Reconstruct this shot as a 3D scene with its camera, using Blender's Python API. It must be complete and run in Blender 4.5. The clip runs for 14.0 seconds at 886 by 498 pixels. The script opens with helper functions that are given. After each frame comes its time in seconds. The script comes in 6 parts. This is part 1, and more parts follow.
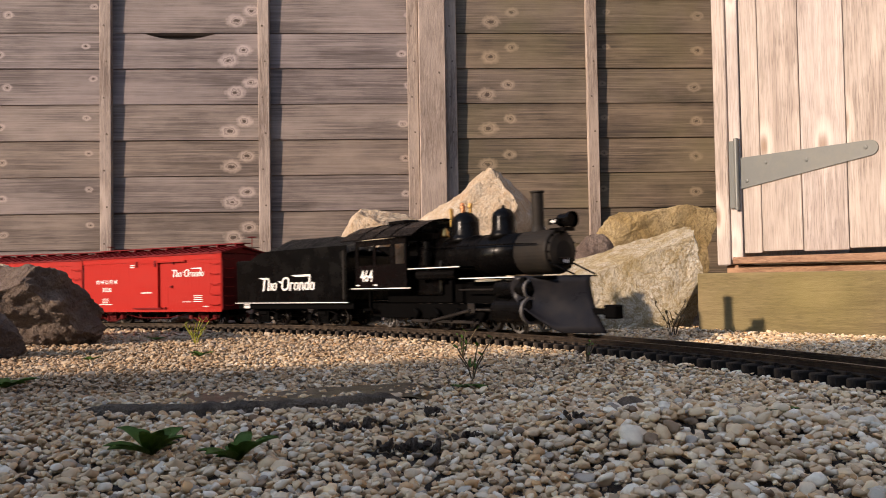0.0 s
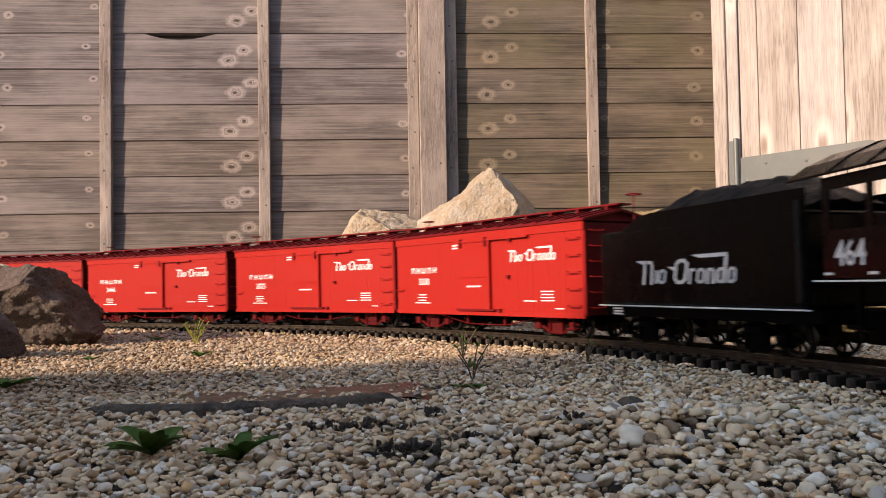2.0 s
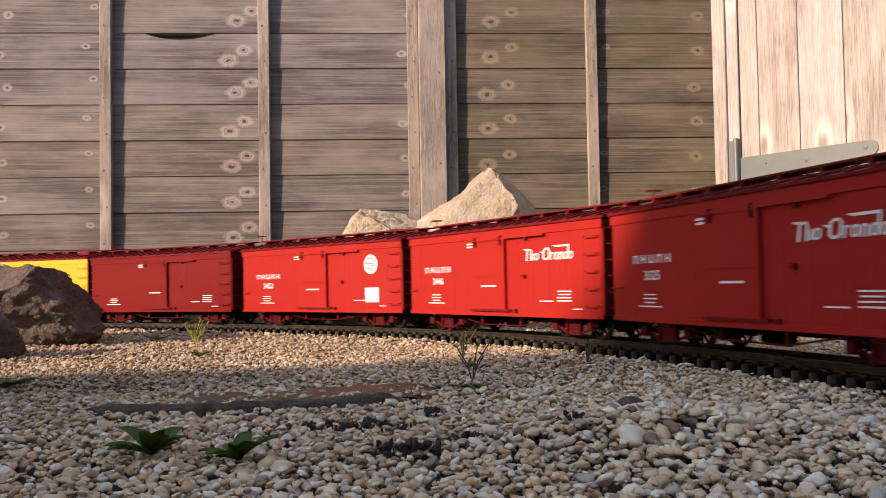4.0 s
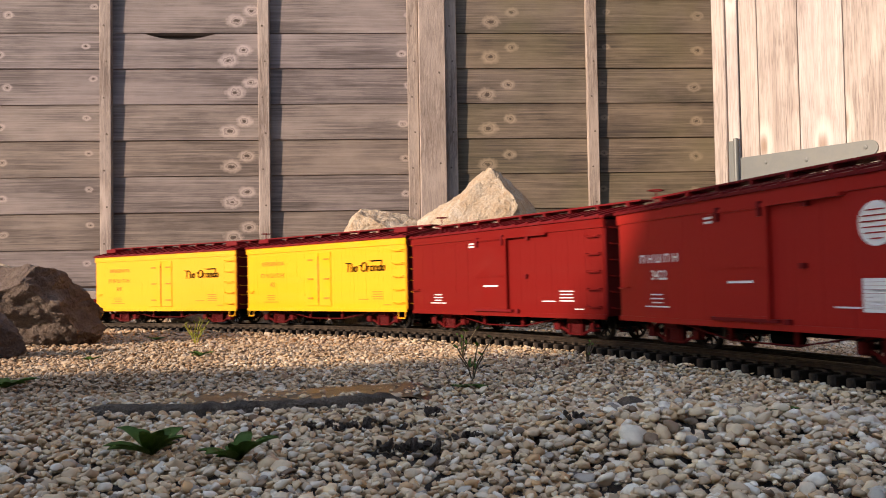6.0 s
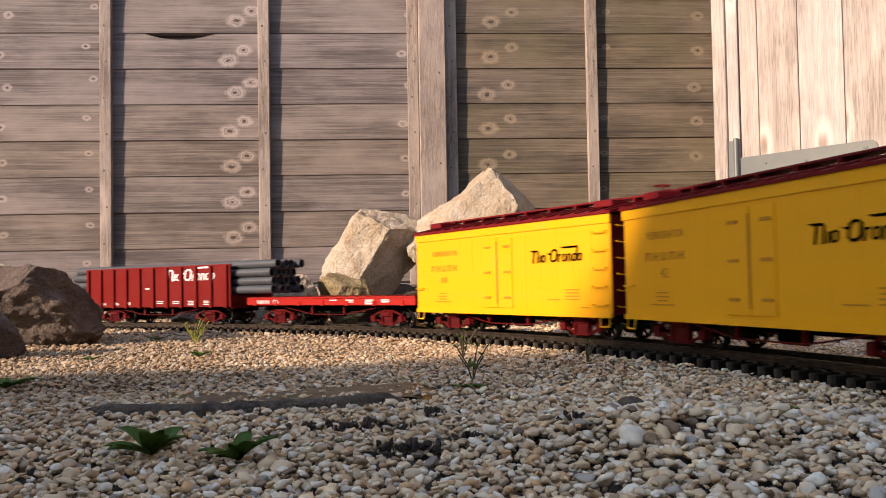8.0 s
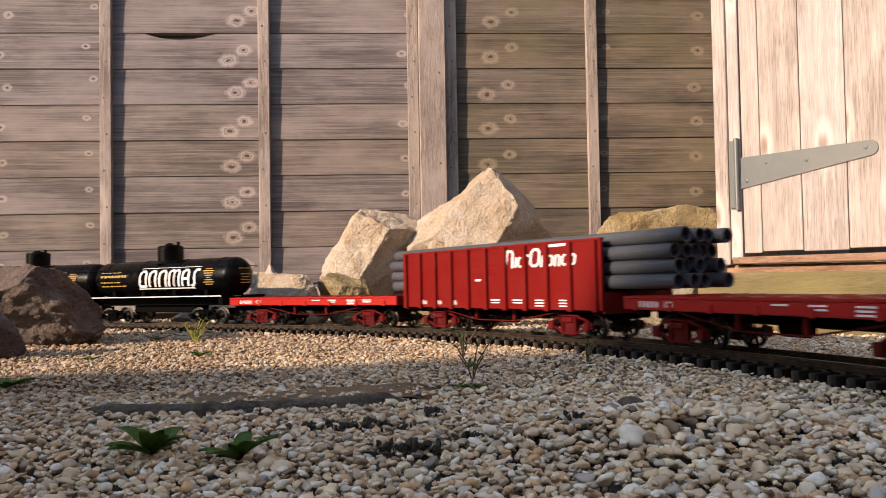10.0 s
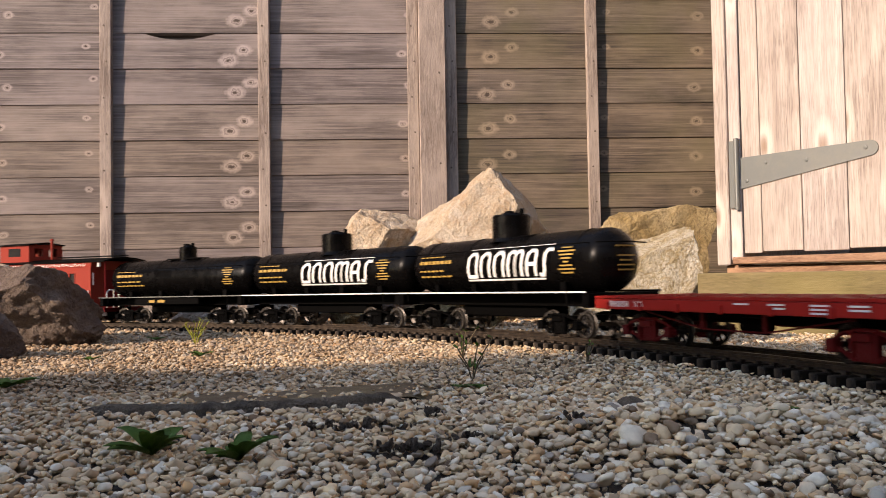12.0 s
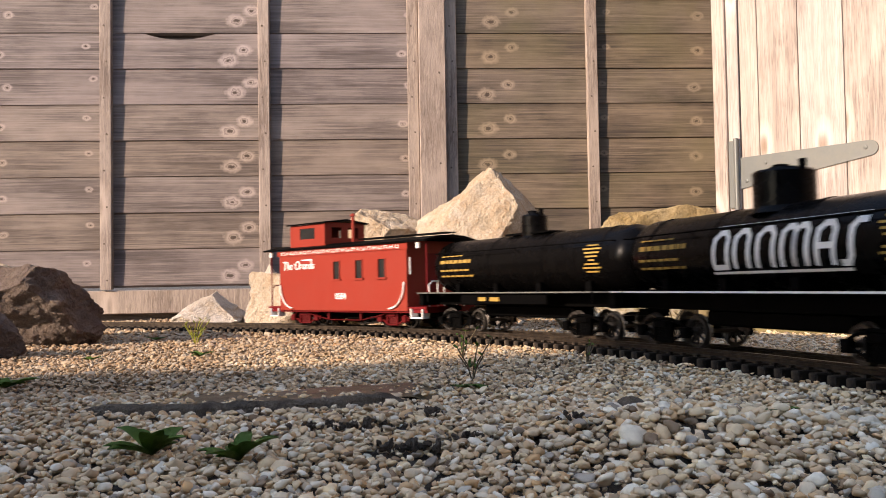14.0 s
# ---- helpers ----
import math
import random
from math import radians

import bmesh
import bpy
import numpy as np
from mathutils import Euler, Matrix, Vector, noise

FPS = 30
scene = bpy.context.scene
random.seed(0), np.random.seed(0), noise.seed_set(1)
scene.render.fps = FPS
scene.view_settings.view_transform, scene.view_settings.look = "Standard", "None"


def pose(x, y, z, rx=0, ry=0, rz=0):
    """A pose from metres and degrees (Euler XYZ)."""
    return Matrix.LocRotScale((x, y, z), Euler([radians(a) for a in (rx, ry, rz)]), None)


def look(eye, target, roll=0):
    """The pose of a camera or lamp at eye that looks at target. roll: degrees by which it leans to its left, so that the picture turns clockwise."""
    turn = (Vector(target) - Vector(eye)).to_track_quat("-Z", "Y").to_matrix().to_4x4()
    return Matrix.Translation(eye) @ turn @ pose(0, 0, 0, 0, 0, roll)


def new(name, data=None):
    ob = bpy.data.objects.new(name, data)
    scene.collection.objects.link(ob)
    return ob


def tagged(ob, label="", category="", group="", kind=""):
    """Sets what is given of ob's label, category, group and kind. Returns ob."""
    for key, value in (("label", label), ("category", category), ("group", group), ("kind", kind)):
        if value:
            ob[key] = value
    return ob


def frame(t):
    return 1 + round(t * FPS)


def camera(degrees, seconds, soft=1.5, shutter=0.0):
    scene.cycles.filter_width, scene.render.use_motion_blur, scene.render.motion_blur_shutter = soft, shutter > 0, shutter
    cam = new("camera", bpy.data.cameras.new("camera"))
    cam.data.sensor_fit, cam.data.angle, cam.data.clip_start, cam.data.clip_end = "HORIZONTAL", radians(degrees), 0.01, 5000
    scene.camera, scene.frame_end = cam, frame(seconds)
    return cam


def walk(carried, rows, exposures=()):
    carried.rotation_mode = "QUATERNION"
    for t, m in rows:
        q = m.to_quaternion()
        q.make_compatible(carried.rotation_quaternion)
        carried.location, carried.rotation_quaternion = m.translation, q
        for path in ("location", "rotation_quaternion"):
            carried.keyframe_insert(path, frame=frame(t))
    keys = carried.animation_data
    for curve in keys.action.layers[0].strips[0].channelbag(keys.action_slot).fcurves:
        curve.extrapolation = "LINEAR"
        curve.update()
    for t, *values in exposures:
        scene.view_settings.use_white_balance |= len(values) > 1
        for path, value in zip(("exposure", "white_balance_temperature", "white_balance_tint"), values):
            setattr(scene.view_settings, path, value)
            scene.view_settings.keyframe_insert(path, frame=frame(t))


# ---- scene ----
cam = camera(55.57, 14.0, soft=0.95, shutter=0.4)
EYE = (0.0, 0.0, 0.1012)
VIEW = pose(*EYE) @ pose(0, 0, 0, 91.93, 0, 0) @ pose(0, 0, 0, 0, 0, -0.946)
walk(cam, [(0.0, VIEW), (14.0, VIEW)], exposures=[(0.0, 1.17, 7350, 19), (1.5, 1.23, 7350, 19), (3.0, 1.27, 7350, 19), (7.5, 1.32, 7350, 19), (11.0, 1.32, 7350, 19), (12.5, 1.34, 7350, 19), (14.0, 1.52, 7350, 19)])

# ---- light ----
SUN_WAY = Vector((0.824, 0.566, 0.0))          # the way the sunlight goes, seen from above
SUN_HEIGHT = 21.2
world = bpy.data.worlds.new("sky")
scene.world = world
world.use_nodes = True
sky = world.node_tree.nodes.new("ShaderNodeTexSky")
sky.sky_type, sky.sun_disc, sky.dust_density = "NISHITA", False, 0.25
sky.sun_elevation, sky.sun_rotation = radians(SUN_HEIGHT), radians(235.5)
world.node_tree.links.new(sky.outputs[0], world.node_tree.nodes["Background"].inputs[0])
world.node_tree.nodes["Background"].inputs[1].default_value = 0.15
sun = new("sun", bpy.data.lights.new("sun", "SUN"))
sun.data.energy, sun.data.angle, sun.data.color = 2.8, radians(0.8), (1.0, 0.88, 0.75)
sun.matrix_basis = look((0, 0, 3), Vector((0, 0, 3)) + SUN_WAY * math.cos(radians(SUN_HEIGHT)) - Vector((0, 0, math.sin(radians(SUN_HEIGHT)))))


# ---- materials ----
class Nodes:
    """A material's node tree with short ways to add to it."""

    def __init__(self, name, rough=0.6, metal=0.0):
        self.mat = bpy.data.materials.new(name)
        self.mat.use_nodes = True
        self.tree = self.mat.node_tree
        self.bsdf = self.tree.nodes["Principled BSDF"]
        self.bsdf.inputs["Roughness"].default_value = rough
        self.bsdf.inputs["Metallic"].default_value = metal

    def add(self, kind, **inputs):
        node = self.tree.nodes.new(kind)
        for key, value in inputs.items():
            self.put(node, key.replace("_", " "), value)
        return node

    def put(self, node, key, value):
        socket = node.inputs[key]
        if isinstance(value, bpy.types.NodeSocket):
            self.tree.links.new(value, socket)
        else:
            socket.default_value = value

    def coords(self, scale=(1, 1, 1), shift=None, kind="Object"):
        m = self.add("ShaderNodeMapping", Vector=self.add("ShaderNodeTexCoord").outputs[kind], Scale=scale)
        if shift is not None:
            self.put(m, "Location", shift)
        return m.outputs[0]

    def noise(self, vector, scale, detail=4.0, rough=0.55, bend=0.0):
        n = self.add("ShaderNodeTexNoise", Vector=vector, Scale=scale, Detail=detail, Roughness=rough, Distortion=bend)
        return n.outputs[0]

    def ramp(self, value, *stops):
        r = self.add("ShaderNodeValToRGB", Fac=value)
        e = r.color_ramp.elements
        while len(e) < len(stops):
            e.new(0.5)
        for el, (at, c) in zip(e, stops):
            el.position, el.color = at, (*c, 1) if len(c) == 3 else c
        return r.outputs[0]

    def mix(self, fac, a, b, how="MIX"):
        m = self.tree.nodes.new("ShaderNodeMix")
        m.data_type, m.blend_type = "RGBA", how
        for i, v in ((0, fac), (6, a), (7, b)):
            if isinstance(v, bpy.types.NodeSocket):
                self.tree.links.new(v, m.inputs[i])
            else:
                m.inputs[i].default_value = v if i == 0 else (*v, 1)
        return m.outputs[2]

    def math(self, how, a, b=0.0):
        m = self.tree.nodes.new("ShaderNodeMath")
        m.operation = how
        for i, v in ((0, a), (1, b)):
            if isinstance(v, bpy.types.NodeSocket):
                self.tree.links.new(v, m.inputs[i])
            else:
                m.inputs[i].default_value = v
        return m.outputs[0]

    def bump(self, height, strength=0.3, distance=0.001):
        b = self.add("ShaderNodeBump", Height=height, Strength=strength, Distance=distance)
        self.put(self.bsdf, "Normal", b.outputs[0])

    def done(self, color, rough=None):
        self.put(self.bsdf, "Base Color", color if isinstance(color, bpy.types.NodeSocket) else (*color, 1))
        if rough is not None:
            self.put(self.bsdf, "Roughness", rough)
        return self.mat


def grey(v):
    return (v, v, v)


def weathered_wood(name, dark, light, along=(1, 9, 9), moss=None, knots=(4.2, 8.0, 8.0), knot_dark=(0.05, 0.033, 0.022), rough=0.8, set_knots=(), vary=0.45, streak=0.6):
    """Sawn timber: bent long grain, knots in pale rings, weathered blotches; each piece differs by its random value."""
    n = Nodes(name, rough)
    rnd = n.add("ShaderNodeObjectInfo").outputs["Random"]
    shift = n.add("ShaderNodeCombineXYZ", X=n.math("MULTIPLY", rnd, 37.0), Y=n.math("MULTIPLY", rnd, 11.0), Z=n.math("MULTIPLY", rnd, 23.0)).outputs[0]
    grain = n.noise(n.coords(along, shift), 9.0, 6.0, 0.62, 1.4)
    lines = n.noise(n.coords(tuple(a * 2.6 for a in along), shift), 11.0, 4.0, 0.6, 0.8)
    fine = n.noise(n.coords(tuple(a * 4 for a in along), shift), 22.0, 3.0, 0.7)
    blot = n.noise(n.coords(tuple(1 + a * 0.18 for a in along), shift), 3.6, 4.0, 0.6)
    mid = tuple((a + b) / 2 for a, b in zip(dark, light))
    base = n.ramp(grain, (0.28, dark), (0.5, mid), (0.74, light))
    base = n.mix(n.ramp(lines, (0.46, grey(0)), (0.62, grey(streak))), base, tuple(c * 0.55 for c in dark))
    base = n.mix(n.ramp(fine, (0.48, grey(0)), (0.68, grey(0.8))), base, tuple(c * 0.5 for c in dark))
    base = n.mix(n.ramp(blot, (0.42, grey(0)), (0.72, grey(0.7))), base, light)
    base = n.mix(n.ramp(blot, (0.25, grey(0.5)), (0.45, grey(0))), base, dark)
    if set_knots:
        # boards sawn from one log: the knots sit at nearly the same place in each
        sep = n.add("ShaderNodeSeparateXYZ", Vector=n.coords()).outputs
        wob = n.math("MULTIPLY", n.math("SUBTRACT", rnd, 0.5), 0.03)
        least = None
        for kx, kz, r in set_knots:
            dx = n.math("DIVIDE", n.math("ADD", n.math("SUBTRACT", sep[0], kx), wob), r * 1.45)
            dz = n.math("DIVIDE", n.math("ADD", n.math("SUBTRACT", sep[2], kz), n.math("MULTIPLY", wob, 0.5)), r)
            d = n.math("SQRT", n.math("ADD", n.math("MULTIPLY", dx, dx), n.math("MULTIPLY", dz, dz)))
            least = d if least is None else n.math("MINIMUM", least, d)
        least = n.math("ADD", least, n.math("MULTIPLY", n.math("SUBTRACT", n.noise(n.coords((1, 1, 1), shift), 90.0, 3.0), 0.5), 1.5))
        least = n.math("MULTIPLY", least, 0.2)
        near = n.ramp(least, (0.0, grey(0.95)), (0.07, grey(0.8)), (0.12, grey(0.15)), (0.15, grey(0.1)), (0.17, grey(0.35)), (0.20, grey(0)))
        halo = n.ramp(least, (0.06, grey(0)), (0.12, grey(0.9)), (0.17, grey(0.3)), (0.23, grey(0.8)), (0.42, grey(0)))
    else:
        v = n.add("ShaderNodeTexVoronoi", Vector=n.coords(knots, shift), Scale=1.0, Randomness=0.85)
        far = n.math("ADD", v.outputs["Distance"], n.math("MULTIPLY", n.math("SUBTRACT", grain, 0.5), 0.10))
        near = n.ramp(far, (0.0, grey(0.9)), (0.045, grey(0.75)), (0.10, grey(0.25)), (0.17, grey(0)))
        halo = n.ramp(far, (0.08, grey(0)), (0.14, grey(0.6)), (0.28, grey(0)))
    base = n.mix(n.math("MULTIPLY", halo, 0.85), base, tuple(min(1, c * 1.5) for c in light))
    base = n.mix(near, base, knot_dark)
    tint = n.ramp(n.math("FRACT", n.math("MULTIPLY", rnd, 7.3)), (0.0, (0.80, 0.74, 0.72)), (0.35, (1.0, 0.97, 0.99)), (0.65, (0.88, 0.80, 0.70)), (1.0, (1.0, 0.94, 0.88)))
    base = n.mix(vary, base, n.mix(1.0, base, tint, "MULTIPLY"))
    if moss:
        green = n.noise(n.coords((1, 1, 1), shift), 3.0, 4.0)
        base = n.mix(n.ramp(green, (0.42, grey(0)), (0.70, grey(0.6))), base, moss)
    n.bump(n.math("ADD", grain, n.math("MULTIPLY", fine, 0.6)), 0.55, 0.0018)
    return n.done(base)


def stone(name, a, b, c, scale=14.0, rough=0.85, strong=0.8, veins=0.35):
    n = Nodes(name, rough)
    co = n.coords()
    big = n.noise(co, scale * 0.35, 5.0, 0.6, 0.8)
    mid = n.noise(co, scale * 1.6, 8.0, 0.7)
    fine = n.noise(co, scale * 14, 4.0, 0.7)
    col = n.mix(n.ramp(big, (0.38, grey(0)), (0.62, grey(1))), a, b)
    col = n.mix(n.ramp(mid, (0.5, grey(0)), (0.72, grey(0.85))), col, c)
    col = n.mix(n.ramp(fine, (0.3, grey(0.55)), (0.6, grey(0))), col, tuple(x * 0.4 for x in a))
    crack = n.add("ShaderNodeTexVoronoi", Vector=n.mix(0.12, co, n.add("ShaderNodeTexNoise", Vector=co, Scale=scale).outputs["Color"]), Scale=scale * 0.9)
    crack.feature = "DISTANCE_TO_EDGE"
    edge = n.ramp(crack.outputs["Distance"], (0.0, grey(1)), (0.035, grey(0)))
    vein = n.ramp(n.noise(co, scale * 0.9, 6.0, 0.7, 2.0), (0.46, grey(0)), (0.50, grey(veins)), (0.55, grey(0)))
    col = n.mix(vein, col, c)
    col = n.mix(n.math("MULTIPLY", edge, 0.10), col, tuple(x * 0.55 for x in a))
    n.bump(n.math("SUBTRACT", n.math("ADD", n.math("MULTIPLY", mid, 2.0), n.math("MULTIPLY", fine, 0.6)), n.math("MULTIPLY", edge, 0.10)), strong, 0.010)
    return n.done(col)


def pebble_material(name, island):
    n = Nodes(name, 0.7)
    rnd = n.add("ShaderNodeNewGeometry").outputs["Random Per Island"] if island else n.add("ShaderNodeObjectInfo").outputs["Random"]
    col = n.ramp(rnd, (0.0, (0.16, 0.095, 0.05)), (0.10, (0.64, 0.43, 0.24)), (0.24, (0.88, 0.66, 0.38)), (0.36, (0.52, 0.36, 0.21)),
                 (0.50, (0.92, 0.74, 0.49)), (0.62, (0.66, 0.37, 0.15)), (0.74, (0.80, 0.64, 0.43)), (0.92, (0.95, 0.85, 0.66)), (1.0, (0.18, 0.14, 0.11)))
    spots = n.noise(n.coords(), 260.0, 4.0, 0.6)
    streak = n.noise(n.coords(), 70.0, 3.0)
    col = n.mix(n.ramp(spots, (0.4, grey(0)), (0.72, grey(0.28))), col, (0.34, 0.22, 0.12))
    col = n.mix(n.ramp(streak, (0.5, grey(0)), (0.75, grey(0.25))), col, (0.60, 0.48, 0.35))
    # soil patches, plus light levels put into colour: darker left and far, paler right
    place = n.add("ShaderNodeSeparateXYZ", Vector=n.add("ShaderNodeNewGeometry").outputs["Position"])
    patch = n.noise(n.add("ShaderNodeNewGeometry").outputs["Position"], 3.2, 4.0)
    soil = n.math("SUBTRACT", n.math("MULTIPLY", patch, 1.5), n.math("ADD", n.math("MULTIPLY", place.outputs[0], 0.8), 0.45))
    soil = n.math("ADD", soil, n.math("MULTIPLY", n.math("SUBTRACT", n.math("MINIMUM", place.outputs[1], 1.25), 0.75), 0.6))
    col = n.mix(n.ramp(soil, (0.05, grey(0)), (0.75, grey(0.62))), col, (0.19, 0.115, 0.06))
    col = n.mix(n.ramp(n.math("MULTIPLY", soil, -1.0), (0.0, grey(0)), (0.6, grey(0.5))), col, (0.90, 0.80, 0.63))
    n.bump(spots, 0.25, 0.0006)
    return n.done(col)


def paint(name, color, rough=0.42, dust=0.25, scale=40.0, metal=0.0, dust_color=(0.30, 0.22, 0.15)):
    """Model paint with faint dust and uneven gloss."""
    n = Nodes(name, rough, metal)
    n.bsdf.inputs["Specular IOR Level"].default_value = 0.03 if max(color) < 0.002 else 0.09 if max(color) < 0.0042 else 0.10 if max(color) < 0.05 else (0.10 if color[1] < 0.06 else 0.3)
    co = n.coords()
    d = n.noise(co, scale, 6.0, 0.65)
    f = n.noise(co, scale * 9, 3.0)
    col = n.mix(n.math("MULTIPLY", n.ramp(d, (0.45, grey(0)), (0.8, grey(1))), dust), color, dust_color)
    col = n.mix(n.math("MULTIPLY", f, 0.18), col, tuple(c * 0.6 for c in color))
    n.bump(f, 0.08, 0.0003)
    return n.done(col, n.ramp(d, (0.3, grey(max(0.05, rough - 0.1))), (0.8, grey(min(1, rough + 0.2)))))


FENCE_WOOD = weathered_wood("weathered_fence_wood", (0.070, 0.054, 0.048), (0.295, 0.252, 0.232), along=(0.13, 9, 9), vary=1.0, streak=0.55,
                            set_knots=((-0.297, 0.052, 0.006), (-0.051, 0.078, 0.005), (0.407, 0.066, 0.0095), (0.362, 0.036, 0.011), (0.876, 0.056, 0.006), (-0.70, 0.05, 0.008)))
FENCE_WOOD_MOSSY = weathered_wood("mossy_fence_wood", (0.040, 0.030, 0.023), (0.235, 0.185, 0.135), along=(0.13, 9, 9), moss=(0.125, 0.105, 0.045), vary=1.0, streak=0.75,
                                  set_knots=((-0.755, 0.038, 0.011), (-0.69, 0.068, 0.008), (-0.115, 0.058, 0.008), (-0.40, 0.07, 0.005), (0.3, 0.05, 0.008)))
BATTEN_WOOD = weathered_wood("batten_wood", (0.17, 0.125, 0.10), (0.42, 0.345, 0.29), along=(9, 9, 0.6), knots=(9, 9, 3))
DOOR_WOOD = weathered_wood("pale_door_wood", (0.27, 0.215, 0.18), (0.50, 0.44, 0.395), along=(5, 5, 0.22), knots=(11, 11, 4.2), knot_dark=(0.22, 0.14, 0.085), vary=0.35, streak=0.28)
SLEEPER_WOOD = weathered_wood("green_sleeper_wood", (0.10, 0.070, 0.032), (0.23, 0.175, 0.088), along=(0.7, 9, 9), moss=(0.15, 0.125, 0.03), vary=0.3, streak=0.5)
SILL_WOOD = weathered_wood("reddish_sill_wood", (0.20, 0.10, 0.055), (0.38, 0.23, 0.14))
PALE_STONE = stone("pale_limestone", (0.54, 0.42, 0.29), (0.68, 0.58, 0.45), (0.42, 0.25, 0.12), strong=1.0)
CHALK_STONE = stone("broken_chalk_stone", (0.60, 0.50, 0.40), (0.76, 0.68, 0.60), (0.44, 0.31, 0.19), scale=22, strong=1.0)
GOLD_STONE = stone("golden_sandstone", (0.36, 0.24, 0.09), (0.50, 0.39, 0.22), (0.13, 0.085, 0.03), strong=1.0, veins=0.6)
WHITE_STONE = stone("white_quartz_stone", (0.52, 0.41, 0.23), (0.76, 0.69, 0.56), (0.30, 0.20, 0.06), scale=20, strong=1.0, veins=0.75)
BROWN_STONE = stone("brown_stone", (0.15, 0.10, 0.075), (0.30, 0.225, 0.175), (0.07, 0.043, 0.032), scale=20, strong=1.0)
SLAB_STONE = stone("concrete_slab", (0.12, 0.085, 0.055), (0.34, 0.27, 0.195), (0.05, 0.035, 0.022), scale=70, rough=0.8, strong=0.9)
WET_STONE = stone("wet_slab", (0.055, 0.040, 0.020), (0.11, 0.085, 0.035), (0.04, 0.03, 0.012), scale=40, rough=0.42, strong=0.12)
DIRT = stone("gravel_bed", (0.075, 0.055, 0.04), (0.13, 0.10, 0.07), (0.045, 0.033, 0.025), scale=60)
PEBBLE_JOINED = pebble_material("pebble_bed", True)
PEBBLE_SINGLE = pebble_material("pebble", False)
RENDER_WALL = stone("rendered_wall", (0.20, 0.15, 0.12), (0.25, 0.20, 0.165), (0.15, 0.11, 0.09), scale=6, strong=0.2)
RAIL_METAL = paint("dull_rail", (0.045, 0.035, 0.028), 0.45, 0.3, 90, 0.6)
TIE_PLASTIC = paint("tie_plastic", (0.022, 0.018, 0.015), 0.6, 0.35, 120)
LEAF = paint("leaf_green", (0.10, 0.20, 0.03), 0.5, 0.25, 50, 0.0, (0.16, 0.20, 0.05))
LEAF_YELLOW = paint("leaf_yellow_green", (0.30, 0.30, 0.04), 0.5, 0.3, 50, 0.0, (0.16, 0.20, 0.05))
LITTER = stone("leaf_litter", (0.11, 0.075, 0.05), (0.19, 0.135, 0.09), (0.05, 0.035, 0.025), scale=90)
STALK = paint("dry_stalk", (0.12, 0.09, 0.05), 0.7, 0.3)
ZINC = paint("galvanised_steel", (0.15, 0.155, 0.145), 0.5, 0.3, 25, 0.35, (0.30, 0.27, 0.21))
NAIL = paint("nail_head", (0.10, 0.075, 0.055), 0.6, 0.4, 90, 0.3)
CAR_RED = paint("boxcar_red", (0.35, 0.020, 0.015), 0.4, 0.02)
CAR_OXIDE = paint("oxide_red", (0.165, 0.0085, 0.007), 0.42, 0.02)
CABOOSE_RED = paint("caboose_red", (0.25, 0.032, 0.020), 0.45, 0.03)
ROOF_RED = paint("roof_red", (0.15, 0.009, 0.011), 0.5, 0.02)
# also on the car ends, where its darkness stands for shade between cars
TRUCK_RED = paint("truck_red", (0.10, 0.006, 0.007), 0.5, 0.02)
CAR_YELLOW = paint("reefer_yellow", (0.80, 0.365, 0.007), 0.45, 0.06)
CAR_ORANGE = paint("faded_mark", (0.45, 0.185, 0.012), 0.5, 0.1)
BLACK = paint("satin_black", (0.0022, 0.002, 0.002), 0.24, 0.004)
SMOKEBOX = paint("graphite_black", (0.016, 0.014, 0.012), 0.5, 0.05)
BLACK_MATT = paint("matt_black", (0.0016, 0.0015, 0.0015), 0.55, 0.0)
PLOW_BLACK = paint("plow_black", (0.010, 0.010, 0.012), 0.33, 0.03)
COAL = stone("coal", (0.012, 0.012, 0.012), (0.022, 0.022, 0.022), (0.03, 0.03, 0.032), scale=120, rough=0.4)
STEEL = paint("bright_steel", (0.22, 0.21, 0.20), 0.5, 0.2, 60, 0.8)
DARK_STEEL = paint("dark_steel", (0.03, 0.027, 0.025), 0.4, 0.1, 60, 0.6)
WHEEL_STEEL = paint("worn_wheel_steel", (0.075, 0.068, 0.062), 0.42, 0.15, 60, 0.7)
BRASS = paint("brass", (0.50, 0.30, 0.10), 0.3, 0.1, 60, 1.0)
COPPER = paint("copper", (0.45, 0.20, 0.10), 0.35, 0.1, 60, 1.0)
WHITE = paint("white_lettering", (0.80, 0.78, 0.74), 0.5, 0.05)
GOLD_MARK = paint("gold_lettering", (0.36, 0.22, 0.05), 0.5, 0.05)
PIPE_GREY = paint("grey_pipe", (0.06, 0.064, 0.072), 0.42, 0.12)
GLASS_DARK = paint("dark_glass", (0.02, 0.02, 0.02), 0.12, 0.05)
LENS = paint("lamp_lens", (0.55, 0.50, 0.42), 0.15, 0.1)


# ---- mesh tools ----
def part(name, bm, material, parent=None, label="", smooth=False, at=None):
    """Link a bmesh as one mesh object, under a thing or a part."""
    me = bpy.data.meshes.new(name)
    bm.to_mesh(me)
    bm.free()
    return piece(name, me, material, parent, label, smooth, at)


def piece(name, me, material=None, parent=None, label="", smooth=False, at=None):
    if material and not me.materials:
        me.materials.append(material)
    if smooth:
        me.polygons.foreach_set("use_smooth", [True] * len(me.polygons))
    ob = new(name, me)
    if parent:
        ob.parent = parent
    if at is not None:
        ob.matrix_basis = at
    if label:
        ob["label"] = label
    return ob


